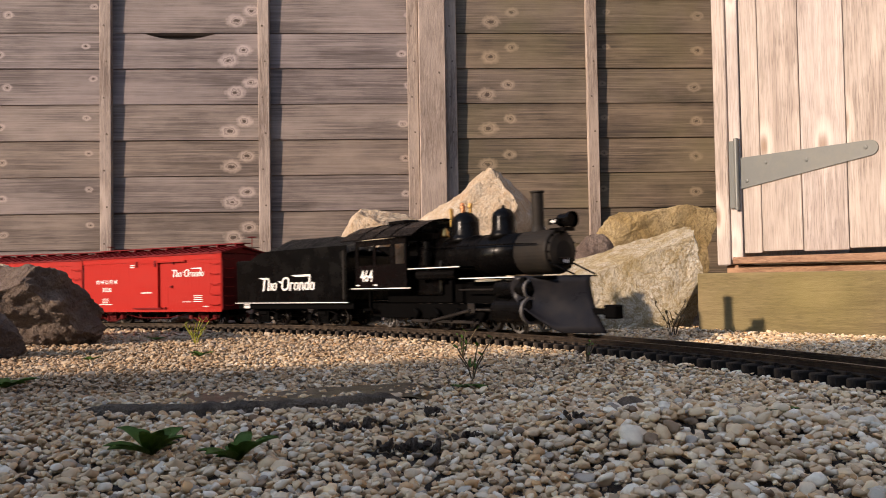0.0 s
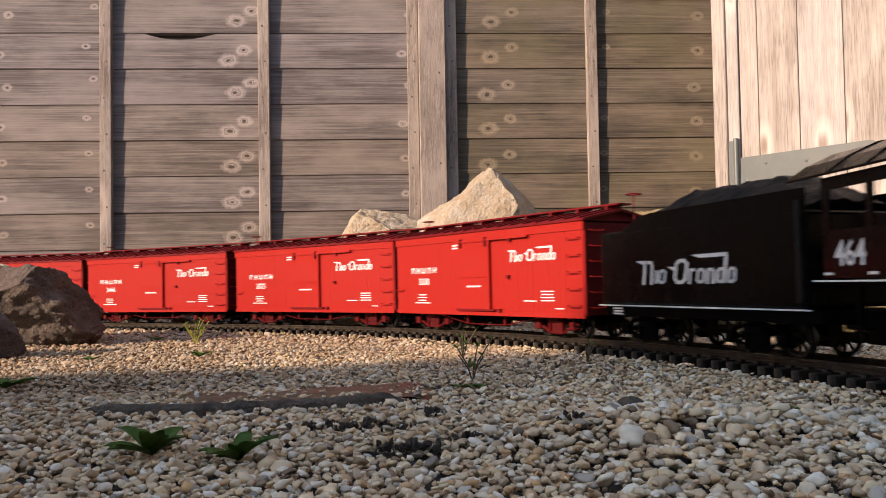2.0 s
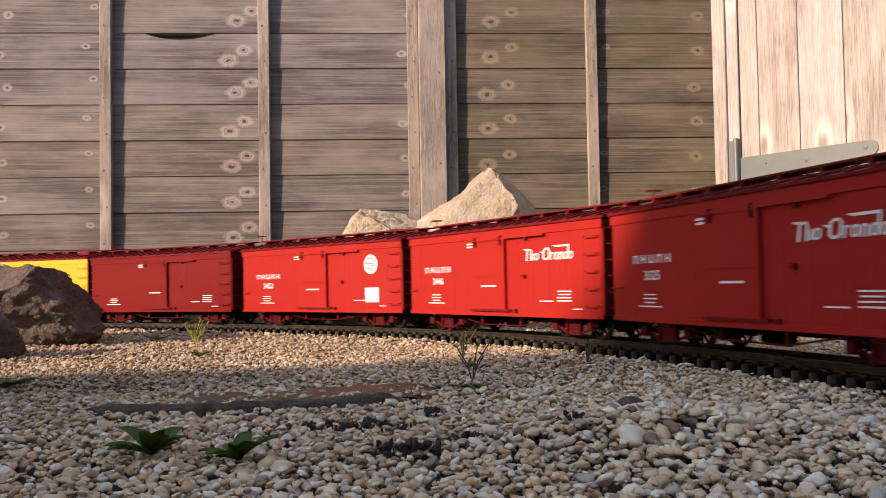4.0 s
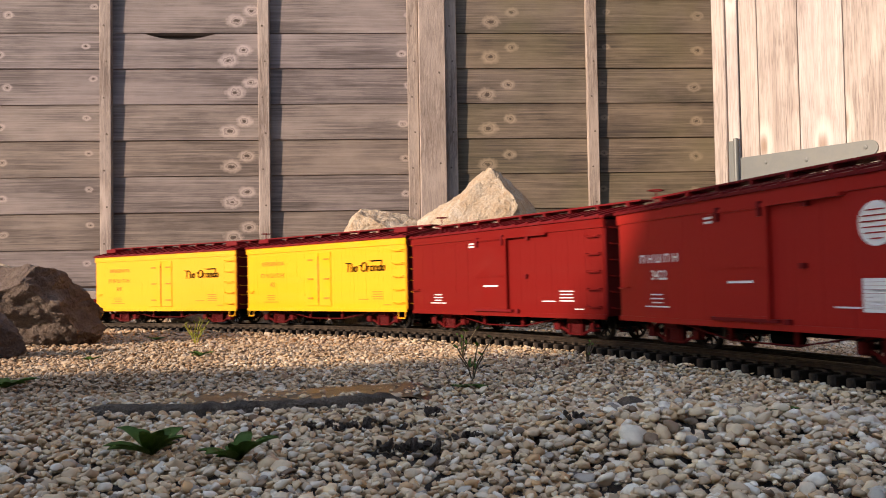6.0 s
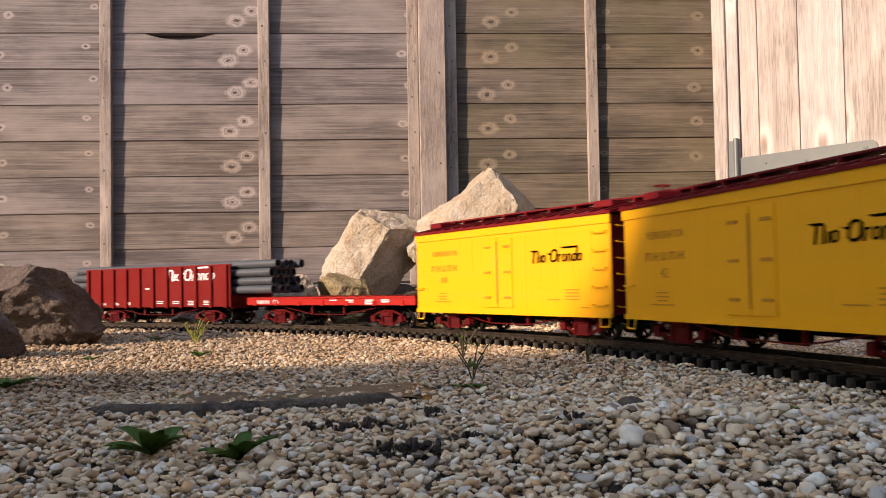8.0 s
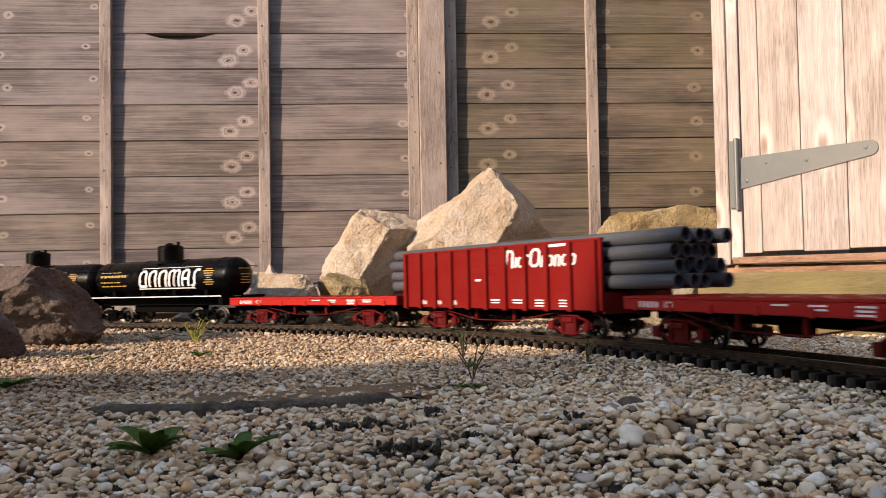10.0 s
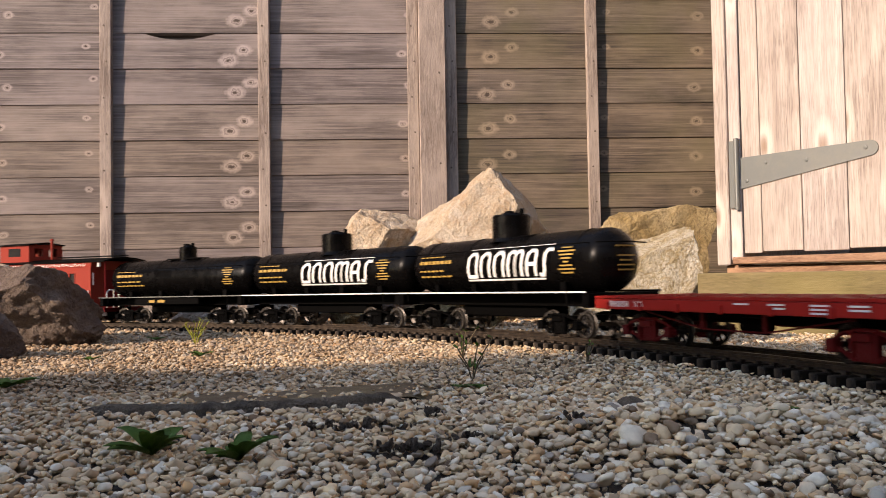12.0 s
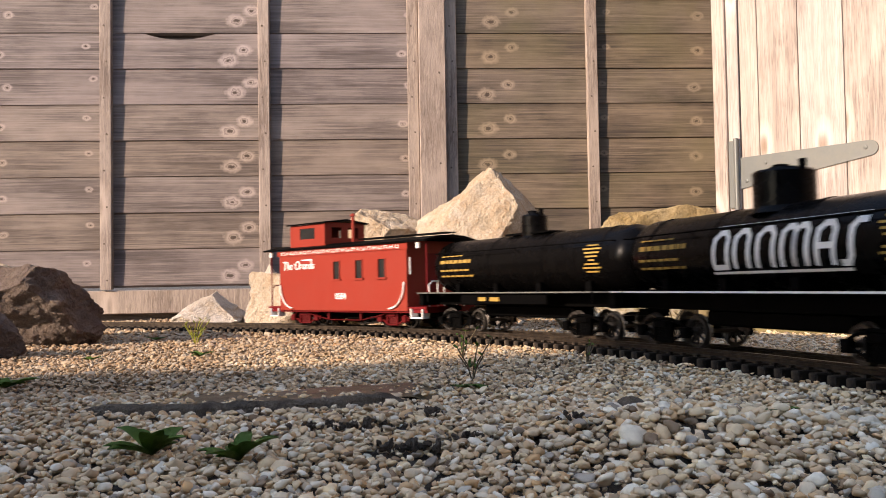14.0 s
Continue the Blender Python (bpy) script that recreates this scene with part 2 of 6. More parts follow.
def empty(name, label, category, group="", m=None):
    ob = tagged(new(name), label, category, group)
    ob.empty_display_size = 0.05
    if m is not None:
        ob.matrix_basis = m
    return ob


def box(bm, x0, x1, y0, y1, z0, z1, bevel=0.0, segments=1):
    r = bmesh.ops.create_cube(bm, size=1.0, matrix=Matrix.Translation(((x0 + x1) / 2, (y0 + y1) / 2, (z0 + z1) / 2)) @ Matrix.Diagonal((x1 - x0, y1 - y0, z1 - z0, 1)))
    if bevel:
        edges = list({e for v in r["verts"] for e in v.link_edges})
        bmesh.ops.bevel(bm, geom=edges, offset=bevel, segments=segments, affect="EDGES", profile=0.6)
    return bm


def rod(bm, a, b, r, seg=8, r2=None):
    a, b = Vector(a), Vector(b)
    d = b - a
    m = Matrix.Translation((a + b) / 2) @ d.to_track_quat("Z", "Y").to_matrix().to_4x4()
    bmesh.ops.create_cone(bm, cap_ends=True, segments=seg, radius1=r, radius2=r if r2 is None else r2, depth=d.length, matrix=m)
    return bm


def tube_path(bm, points, r, seg=6):
    for a, b in zip(points, points[1:]):
        rod(bm, a, b, r, seg)
    return bm


def lathe(bm, profile, seg=24, m=None, cap=True):
    """A turned shape round z from (radius, height) pairs."""
    m = m or Matrix()
    rings = [[bm.verts.new(m @ Vector((r * math.cos(a), r * math.sin(a), z))) for a in [2 * math.pi * i / seg for i in range(seg)]] for r, z in profile]
    for p, q in zip(rings, rings[1:]):
        for i in range(seg):
            bm.faces.new((p[i], p[(i + 1) % seg], q[(i + 1) % seg], q[i]))
    if cap:
        bm.faces.new(rings[0][::-1])
        bm.faces.new(rings[-1])
    return bm


def prism(bm, outline, x0, x1):
    """An outline in (y, z) drawn out along x."""
    a = [bm.verts.new((x0, y, z)) for y, z in outline]
    b = [bm.verts.new((x1, y, z)) for y, z in outline]
    n = len(a)
    for i in range(n):
        bm.faces.new((a[i], a[(i + 1) % n], b[(i + 1) % n], b[i]))
    bm.faces.new(a[::-1])
    bm.faces.new(b)
    bmesh.ops.recalc_face_normals(bm, faces=bm.faces)
    return bm


def pierced(bm, xs, zs, y0, y1, holes):
    """A wall along x with openings: the cells of a grid, but for the holes (column, row), welded."""
    for i in range(len(xs) - 1):
        for j in range(len(zs) - 1):
            if (i, j) not in holes:
                box(bm, xs[i], xs[i + 1], y0, y1, zs[j], zs[j + 1])
    bmesh.ops.remove_doubles(bm, verts=bm.verts, dist=1e-6)
    bm.verts.index_update()
    seen, twice = {}, []
    for f in bm.faces:
        key = tuple(sorted(v.index for v in f.verts))
        if key in seen:
            twice += [f, seen[key]]
        seen[key] = f
    bmesh.ops.delete(bm, geom=list(set(twice)), context="FACES")
    return bm


def B():
    return bmesh.new()


def boxed(*a, **k):
    return box(B(), *a, **k)


def rodded(*a, **k):
    return rod(B(), *a, **k)


# ---- the track's line ----
CURVE = ((-9.0, 0.0), (-2.45, 0.0), (-2.25, -0.72), (-1.5, -0.72), (-1.25, 0.0), (-1.0, -0.17), (-0.56, -0.59), (0.32, -0.48), (0.6, -0.95), (0.72, 0.0), (9.0, 0.0))
S_GRID = np.linspace(-9.0, 5.0, 2801)


def track_line():
    k = np.interp(S_GRID, [a for a, b in CURVE], [b for a, b in CURVE])
    d = S_GRID[1] - S_GRID[0]
    i0 = int(np.argmin(abs(S_GRID)))
    th = np.concatenate([[0], np.cumsum((k[1:] + k[:-1]) / 2 * d)])
    th += -1.0376 - th[i0]
    x = np.concatenate([[0], np.cumsum((np.cos(th)[1:] + np.cos(th)[:-1]) / 2 * d)])
    y = np.concatenate([[0], np.cumsum((np.sin(th)[1:] + np.sin(th)[:-1]) / 2 * d)])
    return x - x[i0] + 0.1586, y - y[i0] + 1.160, th


TX, TY, TH = track_line()
RAIL_TOP = 0.020


def rail_z(s):
    return RAIL_TOP + 0.0099 * min(0.8, max(-1.4, s))


def on_track(s, side=0.0, up=0.0):
    """A place on the line: side is metres to the right of travel."""
    x, y, t = np.interp(s, S_GRID, TX), np.interp(s, S_GRID, TY), np.interp(s, S_GRID, TH)
    return Vector((x + side * math.sin(t), y - side * math.cos(t), rail_z(s) + up)), t


def ground_z(x, y):
    s = (x - 0.16) * 0.45 - (y - 1.16) * 0.85
    z = 0.0099 * min(0.8, max(-1.4, s))
    z += 0.012 * math.exp(-((x - 0.14) / 0.09) ** 2 - ((y - 0.5) / 0.05) ** 2)
    return z + 0.004 * noise.noise(Vector((x * 5, y * 5, 0.3)))


# ---- ground ----
def build_ground():
    n, bm = 90, B()
    grid = {}
    for i in range(n + 1):
        for j in range(n + 1):
            x, y = -1.6 + 3.2 * i / n, -0.2 + 3.0 * j / n
            grid[i, j] = bm.verts.new((x, y, ground_z(x, y) - 0.004))
    for i in range(n):
        for j in range(n):
            bm.faces.new((grid[i, j], grid[i + 1, j], grid[i + 1, j + 1], grid[i, j + 1]))
    rim = [e for e in bm.edges if e.is_boundary]
    far = bmesh.ops.extrude_edge_only(bm, edges=rim)["geom"]
    for v in far:
        if isinstance(v, bmesh.types.BMVert):
            d = Vector((v.co.x, v.co.y - 1.3, 0)).normalized()
            v.co = Vector((d.x * 400, 1.3 + d.y * 400, -0.02))
    return tagged(part("ground", bm, DIRT, smooth=True), "brown gravel-covered garden ground", "ground", kind="structure")


ground = build_ground()

# ---- fence ----
LEAN = radians(3.5)
FENCE = Matrix.Translation((-0.083, 2.52, -0.012)) @ Matrix.Rotation(LEAN, 4, "Z")   # x along the fence, y away from the garden
LAP = 0.1065


def board_mesh(length, bow=0.0, mid=0.55, wide=0.28):
    """One lap board: thin at the top edge, thick at the lower, slightly uneven."""
    bm = B()
    n = 16 if bow < 0.005 else 60
    rings = []
    for i in range(n + 1):
        x = length * (i / n - 0.5)
        w = 0.0016 * noise.noise(Vector((x * 4, length * 7 + bow * 90, 1)))
        b = bow * max(0.0, 1 - ((i / n - mid) / wide) ** 2)
        h = LAP + 0.018
        dip, b = (b, 0.0) if bow > 0.005 else (0.0, b)
        rings.append([bm.verts.new(p) for p in ((x, -0.002, w + b), (x, 0.0, w + b + 0.001), (x, 0.0, h - dip), (x, -0.0085, h - dip), (x, -0.0128, w + b + 0.0062))])
    for p, q in zip(rings, rings[1:]):
        for i in range(5):
            bm.faces.new((p[i], p[(i + 1) % 5], q[(i + 1) % 5], q[i]))
    bm.faces.new(rings[0][::-1])
    bm.faces.new(rings[-1])
    bmesh.ops.recalc_face_normals(bm, faces=bm.faces)
    me = bpy.data.meshes.new("board")
    bm.to_mesh(me)
    bm.free()
    return me


def fence_panel(x0, bays, bay, wood, label):
    length = bays * bay
    panel = empty("lap_fence", label, "fence", "stretches of garden fence", FENCE @ Matrix.Translation((x0, 0, 0)))
    plain = [board_mesh(length), board_mesh(length, 0.0001), board_mesh(length, -0.0001)]
    for me in plain:
        me.materials.append(wood)
    for i in range(17):
        me = plain[i % 3]
        if wood is FENCE_WOOD and i == 6:
            me = board_mesh(bay * bays, 0.032, 0.615, 0.075)
            me.materials.append(wood)
        piece("board", me, None, panel, at=Matrix.Translation((length / 2, 0.0006 * (i % 2), 0.098 + LAP * i)))
    # backings added behind gaps in the boards, so that the gaps stay dark
    part("gravel_board", boxed(0, length, 0.006, 0.03, -0.03, 0.05), wood, panel)
    part("back_rail", boxed(0, length, 0.008, 0.03, 0.78, 0.90), wood, panel)
    part("bottom_board", boxed(0, length, -0.022, 0.004, 0.022, 0.090, bevel=0.002), BATTEN_WOOD if wood is FENCE_WOOD else wood, panel)
    stick = B()
    box(stick, -0.0165, 0.0165, -0.0310, -0.0115, 0.092, 1.9, bevel=0.0015)
    me = bpy.data.meshes.new("batten")
    stick.to_mesh(me)
    stick.free()
    me.materials.append(BATTEN_WOOD)
    nail = B()
    rod(nail, (0, 0, 0), (0, -0.0012, 0), 0.0028, 8)
    nme = bpy.data.meshes.new("nail")
    nail.to_mesh(nme)
    nail.free()
    nme.materials.append(NAIL)
    for k in range(bays + 1):
        x = min(max(k * bay, 0.017), length - 0.017)
        piece("batten", me, None, panel, at=Matrix.Translation((x, 0, 0)))
        for i in range(9):
            piece("nail", nme, None, panel, at=Matrix.Translation((x + 0.004 * (-1) ** i, -0.0310, 0.12 + LAP * i)))
    return panel


BAY = 0.4575
fence_panel(-1.83 + 0.017, 4, BAY, FENCE_WOOD, "weathered brown lap-board garden fence panel with vertical battens")
fence_panel(0.0975, 4, 0.445, FENCE_WOOD_MOSSY, "weathered lap-board fence panel with greenish moss stains")
fence_panel(-3.78, 4, BAY, FENCE_WOOD, "weathered brown lap-board garden fence panel with vertical battens")


def fence_post(x):
    post = empty("fence_post", "square sawn wooden fence post, weathered pale brown", "fence post", "garden fence posts", FENCE @ Matrix.Translation((x, 0, 0)))
    part("post", boxed(-0.040, 0.040, -0.052, 0.03, 0.0, 1.95, bevel=0.003), BATTEN_WOOD, post)
    for z in (0.45, 0.72, 0.98, 1.4):
        part("nail", rodded((0.02, -0.0515, z), (0.02, -0.0535, z), 0.003), NAIL, post)


fence_post(0.0572)
fence_post(-1.87)
fence_post(1.95)

# unseen walls added to close the garden and hold back low sky light; the roof slope of the gable is shaped to throw the
# long shade over the near ground
tagged(part("wall_west", prism(B(), [(-8.2, -0.02), (-1.607, -0.02), (-1.607, 1.573), (-4.187, 4.566), (-6.6, 1.9), (-8.2, 1.9)], -4.52, -4.40), RENDER_WALL), "tall unseen gable wall shaped to cast the shade on the near ground", "wall", kind="structure")
tagged(part("wall_south", boxed(-4.38, 4.2, -4.85, -4.62, -0.02, 2.3, bevel=0.01), RENDER_WALL), "unseen rendered wall added behind to close the garden", "wall", kind="structure")
tagged(part("wall_far", boxed(-9.7, -9.5, -0.4, 7.0, -0.02, 5.6, bevel=0.01), RENDER_WALL), "unseen brown wall added beyond the track to block low sky light", "wall", kind="structure")
tagged(part("wall_east", boxed(4.0, 4.2, -4.6, 3.2, -0.02, 3.2, bevel=0.01), RENDER_WALL), "unseen rendered wall added to close the garden", "wall", kind="structure")

# ---- shed with its door ----
SHED = Matrix.Translation((0.659, 1.949, 0.0)) @ Matrix.Rotation(math.atan2(-0.8, 0.6), 4, "Z")   # x along the front, y into the shed


def build_shed():
    shed = empty("garden_shed", "pale timber garden shed with a boarded door", "shed", "", SHED)
    part("corner_post", boxed(-0.012, 0.022, -0.022, 0.05, 0.118, 2.0, bevel=0.002), DOOR_WOOD, shed)
    part("side_wall", boxed(-0.010, 0.012, 0.052, 0.55, 0.13, 2.0), DOOR_WOOD, shed)
    part("back_wall", boxed(0.014, 1.2, 0.53, 0.55, 0.13, 2.0), DOOR_WOOD, shed)
    part("roof", boxed(-0.05, 1.3, -0.08, 0.60, 2.0, 2.04), SILL_WOOD, shed)
    part("floor_beam", boxed(0.0, 1.2, -0.004, 0.05, 0.098, 0.118, bevel=0.002), SILL_WOOD, shed, "reddish floor beam under the door")
    part("sill", boxed(0.03, 1.2, -0.026, 0.05, 0.120, 0.136, bevel=0.002), SILL_WOOD, shed)
    part("jamb", boxed(0.0225, 0.0512, -0.0165, 0.05, 0.128, 2.0, bevel=0.002), DOOR_WOOD, shed)
    door = part("door", boxed(0.052, 0.78, 0.006, 0.022, 0.150, 1.9), DOOR_WOOD, shed, "boarded door of pale knotty pine")
    x, i = 0.054, 0
    for w in (0.046, 0.096, 0.099, 0.096, 0.096, 0.094, 0.096, 0.09):
        part("plank", boxed(x + 0.0008, x + w - 0.0008, -0.014, 0.0055, 0.144 + 0.003 * (i % 2), 1.9, bevel=0.0022, segments=2), DOOR_WOOD, door)
        x += w
        i += 1
    z = 0.337
    hinge = B()
    tip = [(0.344 + 0.016 * math.sin(a), -0.0172, z + 0.008 + 0.0155 * math.cos(a)) for a in [math.pi * i / 8 for i in range(9)]]
    vs = [hinge.verts.new(p) for p in [(0.053, -0.0172, z - 0.047), (0.053, -0.0172, z + 0.0235)] + tip]
    f = hinge.faces.new(vs)
    ex = bmesh.ops.extrude_face_region(hinge, geom=[f])["geom"]
    for v in ex:
        if isinstance(v, bmesh.types.BMVert):
            v.co.y += 0.003
    bmesh.ops.recalc_face_normals(hinge, faces=hinge.faces)
    strap = part("hinge_strap", hinge, ZINC, door, "galvanised steel strap hinge")
    part("hinge_knuckle", rodded((0.046, -0.023, z - 0.094), (0.046, -0.023, z + 0.068), 0.0055, 12), ZINC, door)
    part("hinge_plate", boxed(0.026, 0.041, -0.0230, -0.0205, z - 0.09, z + 0.064, bevel=0.001), ZINC, shed)
    for px, pz in ((0.068, -0.030), (0.115, 0.006), (0.21, 0.000), (0.335, 0.010)):
        part("screw", lathe(B(), [(0.0045, 0), (0.004, 0.0012), (0.0015, 0.0018)], 10, Matrix.Translation((px, -0.0174, z + pz)) @ Matrix.Rotation(radians(90), 4, "X")), ZINC, door)


build_shed()
SLEEPER = Matrix.Translation((0.452, 1.50, -0.004)) @ Matrix.Rotation(math.atan2(-0.256, 0.19), 4, "Z")
bed = empty("raised_bed_edge", "heavy greenish timber sleeper edging the raised bed", "timber edging", "", SLEEPER)
part("front_beam", boxed(0.0, 1.6, 0.0, 0.09, 0.0, 0.105, bevel=0.003, segments=2), SLEEPER_WOOD, bed)
part("end_beam", boxed(-0.012, 0.088, 0.092, 0.34, 0.0, 0.100, bevel=0.003, segments=2), SLEEPER_WOOD, bed)
part("soil", boxed(0.09, 1.6, 0.092, 0.40, 0.0, 0.088), DIRT, bed, "dark soil behind the sleeper")


# ---- rocks ----
def rock(name, label, centre, size, seed, material, cuts=9, turn=0.0, tilt=0.0, rough=0.10, breaks=()):
    """A broken block: a ball cut by flat breaks, then roughened. size is width, depth, height."""
    rng = random.Random(seed)
    bm = B()
    bmesh.ops.create_icosphere(bm, subdivisions=6, radius=1.0)
    planes = []
    for i in range(cuts):
        d = Vector((rng.uniform(-1, 1), rng.uniform(-1, 1), rng.uniform(-0.7, 1))).normalized()
        planes.append((d, rng.uniform(0.52, 0.8)))
    planes += [(Vector(d).normalized(), h) for d, h in breaks]
    off = Vector((seed * 3.1, seed * 1.7, seed * 0.9))
    for v in bm.verts:
        p = v.co.copy()
        for _ in range(2):
            for d, h in planes:
                over = p.dot(d) - h
                if over > 0:
                    p -= d * over * 0.97
        n1 = noise.noise(p * 2.2 + off)
        n2 = noise.noise(p * 6.0 + off)
        n3 = noise.noise(p * 15.0 + off) + 0.6 * noise.noise(p * 31.0 + off)
        ridge = abs(noise.noise(p * 3.5 + off * 2))
        v.co = p * (1 + rough * (0.9 * n1 + 0.45 * n2 + 0.22 * n3 - 0.5 * ridge))
    lo = Vector([min(v.co[i] for v in bm.verts) for i in range(3)])
    hi = Vector([max(v.co[i] for v in bm.verts) for i in range(3)])
    m = Matrix.Rotation(tilt, 4, "Y")
    for v in bm.verts:
        c = (v.co - (lo + hi) / 2)
        v.co = m @ Vector([c[i] / (hi[i] - lo[i]) * size[i] for i in range(3)])
    ob = part(name, bm, material, smooth=False, at=Matrix.Translation(centre) @ Matrix.Rotation(turn, 4, "Z"))
    return tagged(ob, label, "rock", "rocks along the track")


rock("boulder", "large pale limestone boulder before the fence", (0.108, 2.05, 0.175), (0.40, 0.30, 0.37), 12, PALE_STONE, 5, 0.0, 0.0, 0.12,
     breaks=(((-0.75, -0.25, 0.62), 0.47), ((0.1, -0.1, 1.0), 0.80), ((0.80, -0.25, 0.50), 0.56), ((-0.2, -0.9, 0.35), 0.5), ((0.75, -0.6, -0.25), 0.5), ((-0.6, -0.5, -0.6), 0.55)))
rock("boulder", "pale angular limestone block before the fence", (-0.165, 2.10, 0.158), (0.285, 0.22, 0.235), 25, PALE_STONE, 4, 0.0, 0.0, 0.12,
     breaks=(((-0.85, -0.2, 0.45), 0.5), ((0.35, -0.3, 0.9), 0.5), ((-0.3, -0.9, 0.2), 0.5), ((0.7, -0.6, -0.4), 0.45)))
rock("stone_block", "golden stone wedged below the angular block", (-0.225, 2.00, 0.050), (0.15, 0.13, 0.135), 29, GOLD_STONE, 6, 0.4)
# added support; its dark stone stands in for the shaded gap
rock("stone_block", "added dark brown stone filling the shaded gap under the angular block", (-0.13, 2.13, 0.030), (0.24, 0.18, 0.12), 31, BROWN_STONE, 6, 0.1)
rock("stone_block", "low pale stone beside the track", (-0.365, 1.98, 0.045), (0.20, 0.16, 0.155), 33, PALE_STONE, 8, 0.2)
rock("stone_block", "small white broken stone beside the track", (-0.572, 2.06, 0.020), (0.19, 0.12, 0.115), 41, CHALK_STONE, 3, 0.0, 0.0, 0.16,
     breaks=(((-0.62, -0.2, 0.75), 0.34), ((0.75, -0.2, 0.62), 0.46), ((0.1, -0.9, 0.4), 0.4), ((0.25, -0.4, 0.9), 0.55)))
rock("stone_block", "upright cream stone beside the track", (-0.425, 2.06, 0.050), (0.115, 0.10, 0.18), 52, CHALK_STONE, 3, 0.3, 0.12, 0.14,
     breaks=(((-0.85, -0.2, 0.42), 0.42), ((0.3, -0.9, 0.2), 0.45), ((0.5, -0.2, 0.85), 0.6)))
rock("stone_slab", "flat pale stone lying under the boulder", (0.082, 1.76, 0.075), (0.185, 0.14, 0.075), 63, WHITE_STONE, 9, 0.2)
rock("stone_block", "brown stone wedged beneath the flat stone", (0.03, 1.80, 0.025), (0.24, 0.16, 0.10), 71, GOLD_STONE, 8, 0.5)
rock("stone_block", "white rough stone leaning at the timber edging", (0.345, 1.63, 0.08), (0.325, 0.17, 0.225), 84, WHITE_STONE, 3, 0.0, 0.0, 0.10,
     breaks=(((-0.50, -0.2, 0.84), 0.36), ((0.95, -0.1, 0.15), 0.6), ((-0.15, -0.97, 0.1), 0.5), ((-0.9, -0.35, 0.1), 0.7)))
rock("stone_block", "long golden sandstone block below the shed", (0.485, 1.99, 0.125), (0.37, 0.16, 0.27), 92, GOLD_STONE, 9, -0.2, -0.27)
rock("stone_block", "grey rounded stone behind the track", (0.325, 1.80, 0.085), (0.12, 0.10, 0.21), 118, BROWN_STONE, 0, 0.0, 0.0, 0.06)
rock("stone_block", "grey stone behind the boulder", (0.26, 2.10, 0.10), (0.12, 0.12, 0.24), 121, GOLD_STONE, 7)
rock("boulder", "brown rough boulder in shade beside the track", (-0.715, 1.46, 0.052), (0.235, 0.24, 0.165), 135, BROWN_STONE, 2, 0.0, 0.0, 0.15,
     breaks=(((0.08, 0.1, 1.0), 0.55), ((1.0, -0.15, 0.12), 0.60), ((0.15, -0.9, -0.45), 0.36), ((-0.25, -0.8, 0.50), 0.50), ((0.62, -0.75, 0.1), 0.58), ((-1.0, 0.0, 0.1), 0.6)))
rock("stone_block", "reddish brown stone beside the boulder", (-0.675, 1.17, 0.03), (0.17, 0.13, 0.12), 141, BROWN_STONE, 5, 0.0, 0.0, 0.12,
     breaks=(((0.6, -0.75, -0.2), 0.4), ((0.75, -0.1, 0.65), 0.5)))
rock("boulder", "pale stone behind the brown boulder", (-0.845, 1.53, 0.06), (0.20, 0.16, 0.17), 156, PALE_STONE, 8, 0.6)


# ---- paving slab sunk in the gravel ----
def rim_line(x):
    u = min(1.0, max(0.0, (x + 0.285) / 0.29))
    return 0.612 + 0.060 * u ** 1.6 - 0.012 * math.sin(math.pi * u) + 0.004 * noise.noise(Vector((x * 26, 0, 0)))


def build_slab():
    slab = empty("paving_slab", "damp concrete slab with raised mossy rim, half buried in gravel", "paving slab")
    bm = B()
    n, prev = 150, None
    section = ((-0.0015, -0.012), (-0.0010, 0.004), (0.0002, 0.0095), (0.0030, 0.0120), (0.0070, 0.0125), (0.0105, 0.0110), (0.0120, 0.004))
    for i in range(n + 1):
        x = -0.285 + 0.30 * i / n
        sink = 0.010 * max(0.0, 1 - i / n * 9) + 0.022 * max(0.0, i / n * 5 - 4)
        row = []
        for k, (dy, dz) in enumerate(section):
            p = Vector((x, rim_line(x) + dy, dz - sink))
            rough = noise.noise(p * 70) + 0.6 * noise.noise(p * 160) + 0.5 * noise.noise(p * 340)
            row.append(bm.verts.new(p + Vector((0, 0.0016 * rough, 0.0014 * noise.noise(p * 90 + Vector((3, 1, 8))) + 0.0010 * rough))))
        if prev:
            for k in range(len(section) - 1):
                bm.faces.new((prev[k], row[k], row[k + 1], prev[k + 1]))
        prev = row
    part("rim", bm, SLAB_STONE, slab)
    pan = B()
    cols, rows, g = 60, 14, {}
    for i in range(cols + 1):
        x = -0.245 + 0.25 * i / cols
        deep = 0.085 + 0.030 * noise.noise(Vector((x * 16, 2, 0)))
        for j in range(rows + 1):
            y = rim_line(x) + 0.0115 + deep * j / rows
            ends = 0.012 * (max(0.0, 8 * i / cols - 7) + max(0.0, 1 - 8 * i / cols))
            g[i, j] = pan.verts.new((x, y, 0.0078 - ends + 0.0008 * noise.noise(Vector((x * 60, y * 60, 1)))))
    for i in range(cols):
        for j in range(rows):
            pan.faces.new((g[i, j], g[i + 1, j], g[i + 1, j + 1], g[i, j + 1]))
    part("pan", pan, WET_STONE, slab, "wet brown sunken surface")


build_slab()


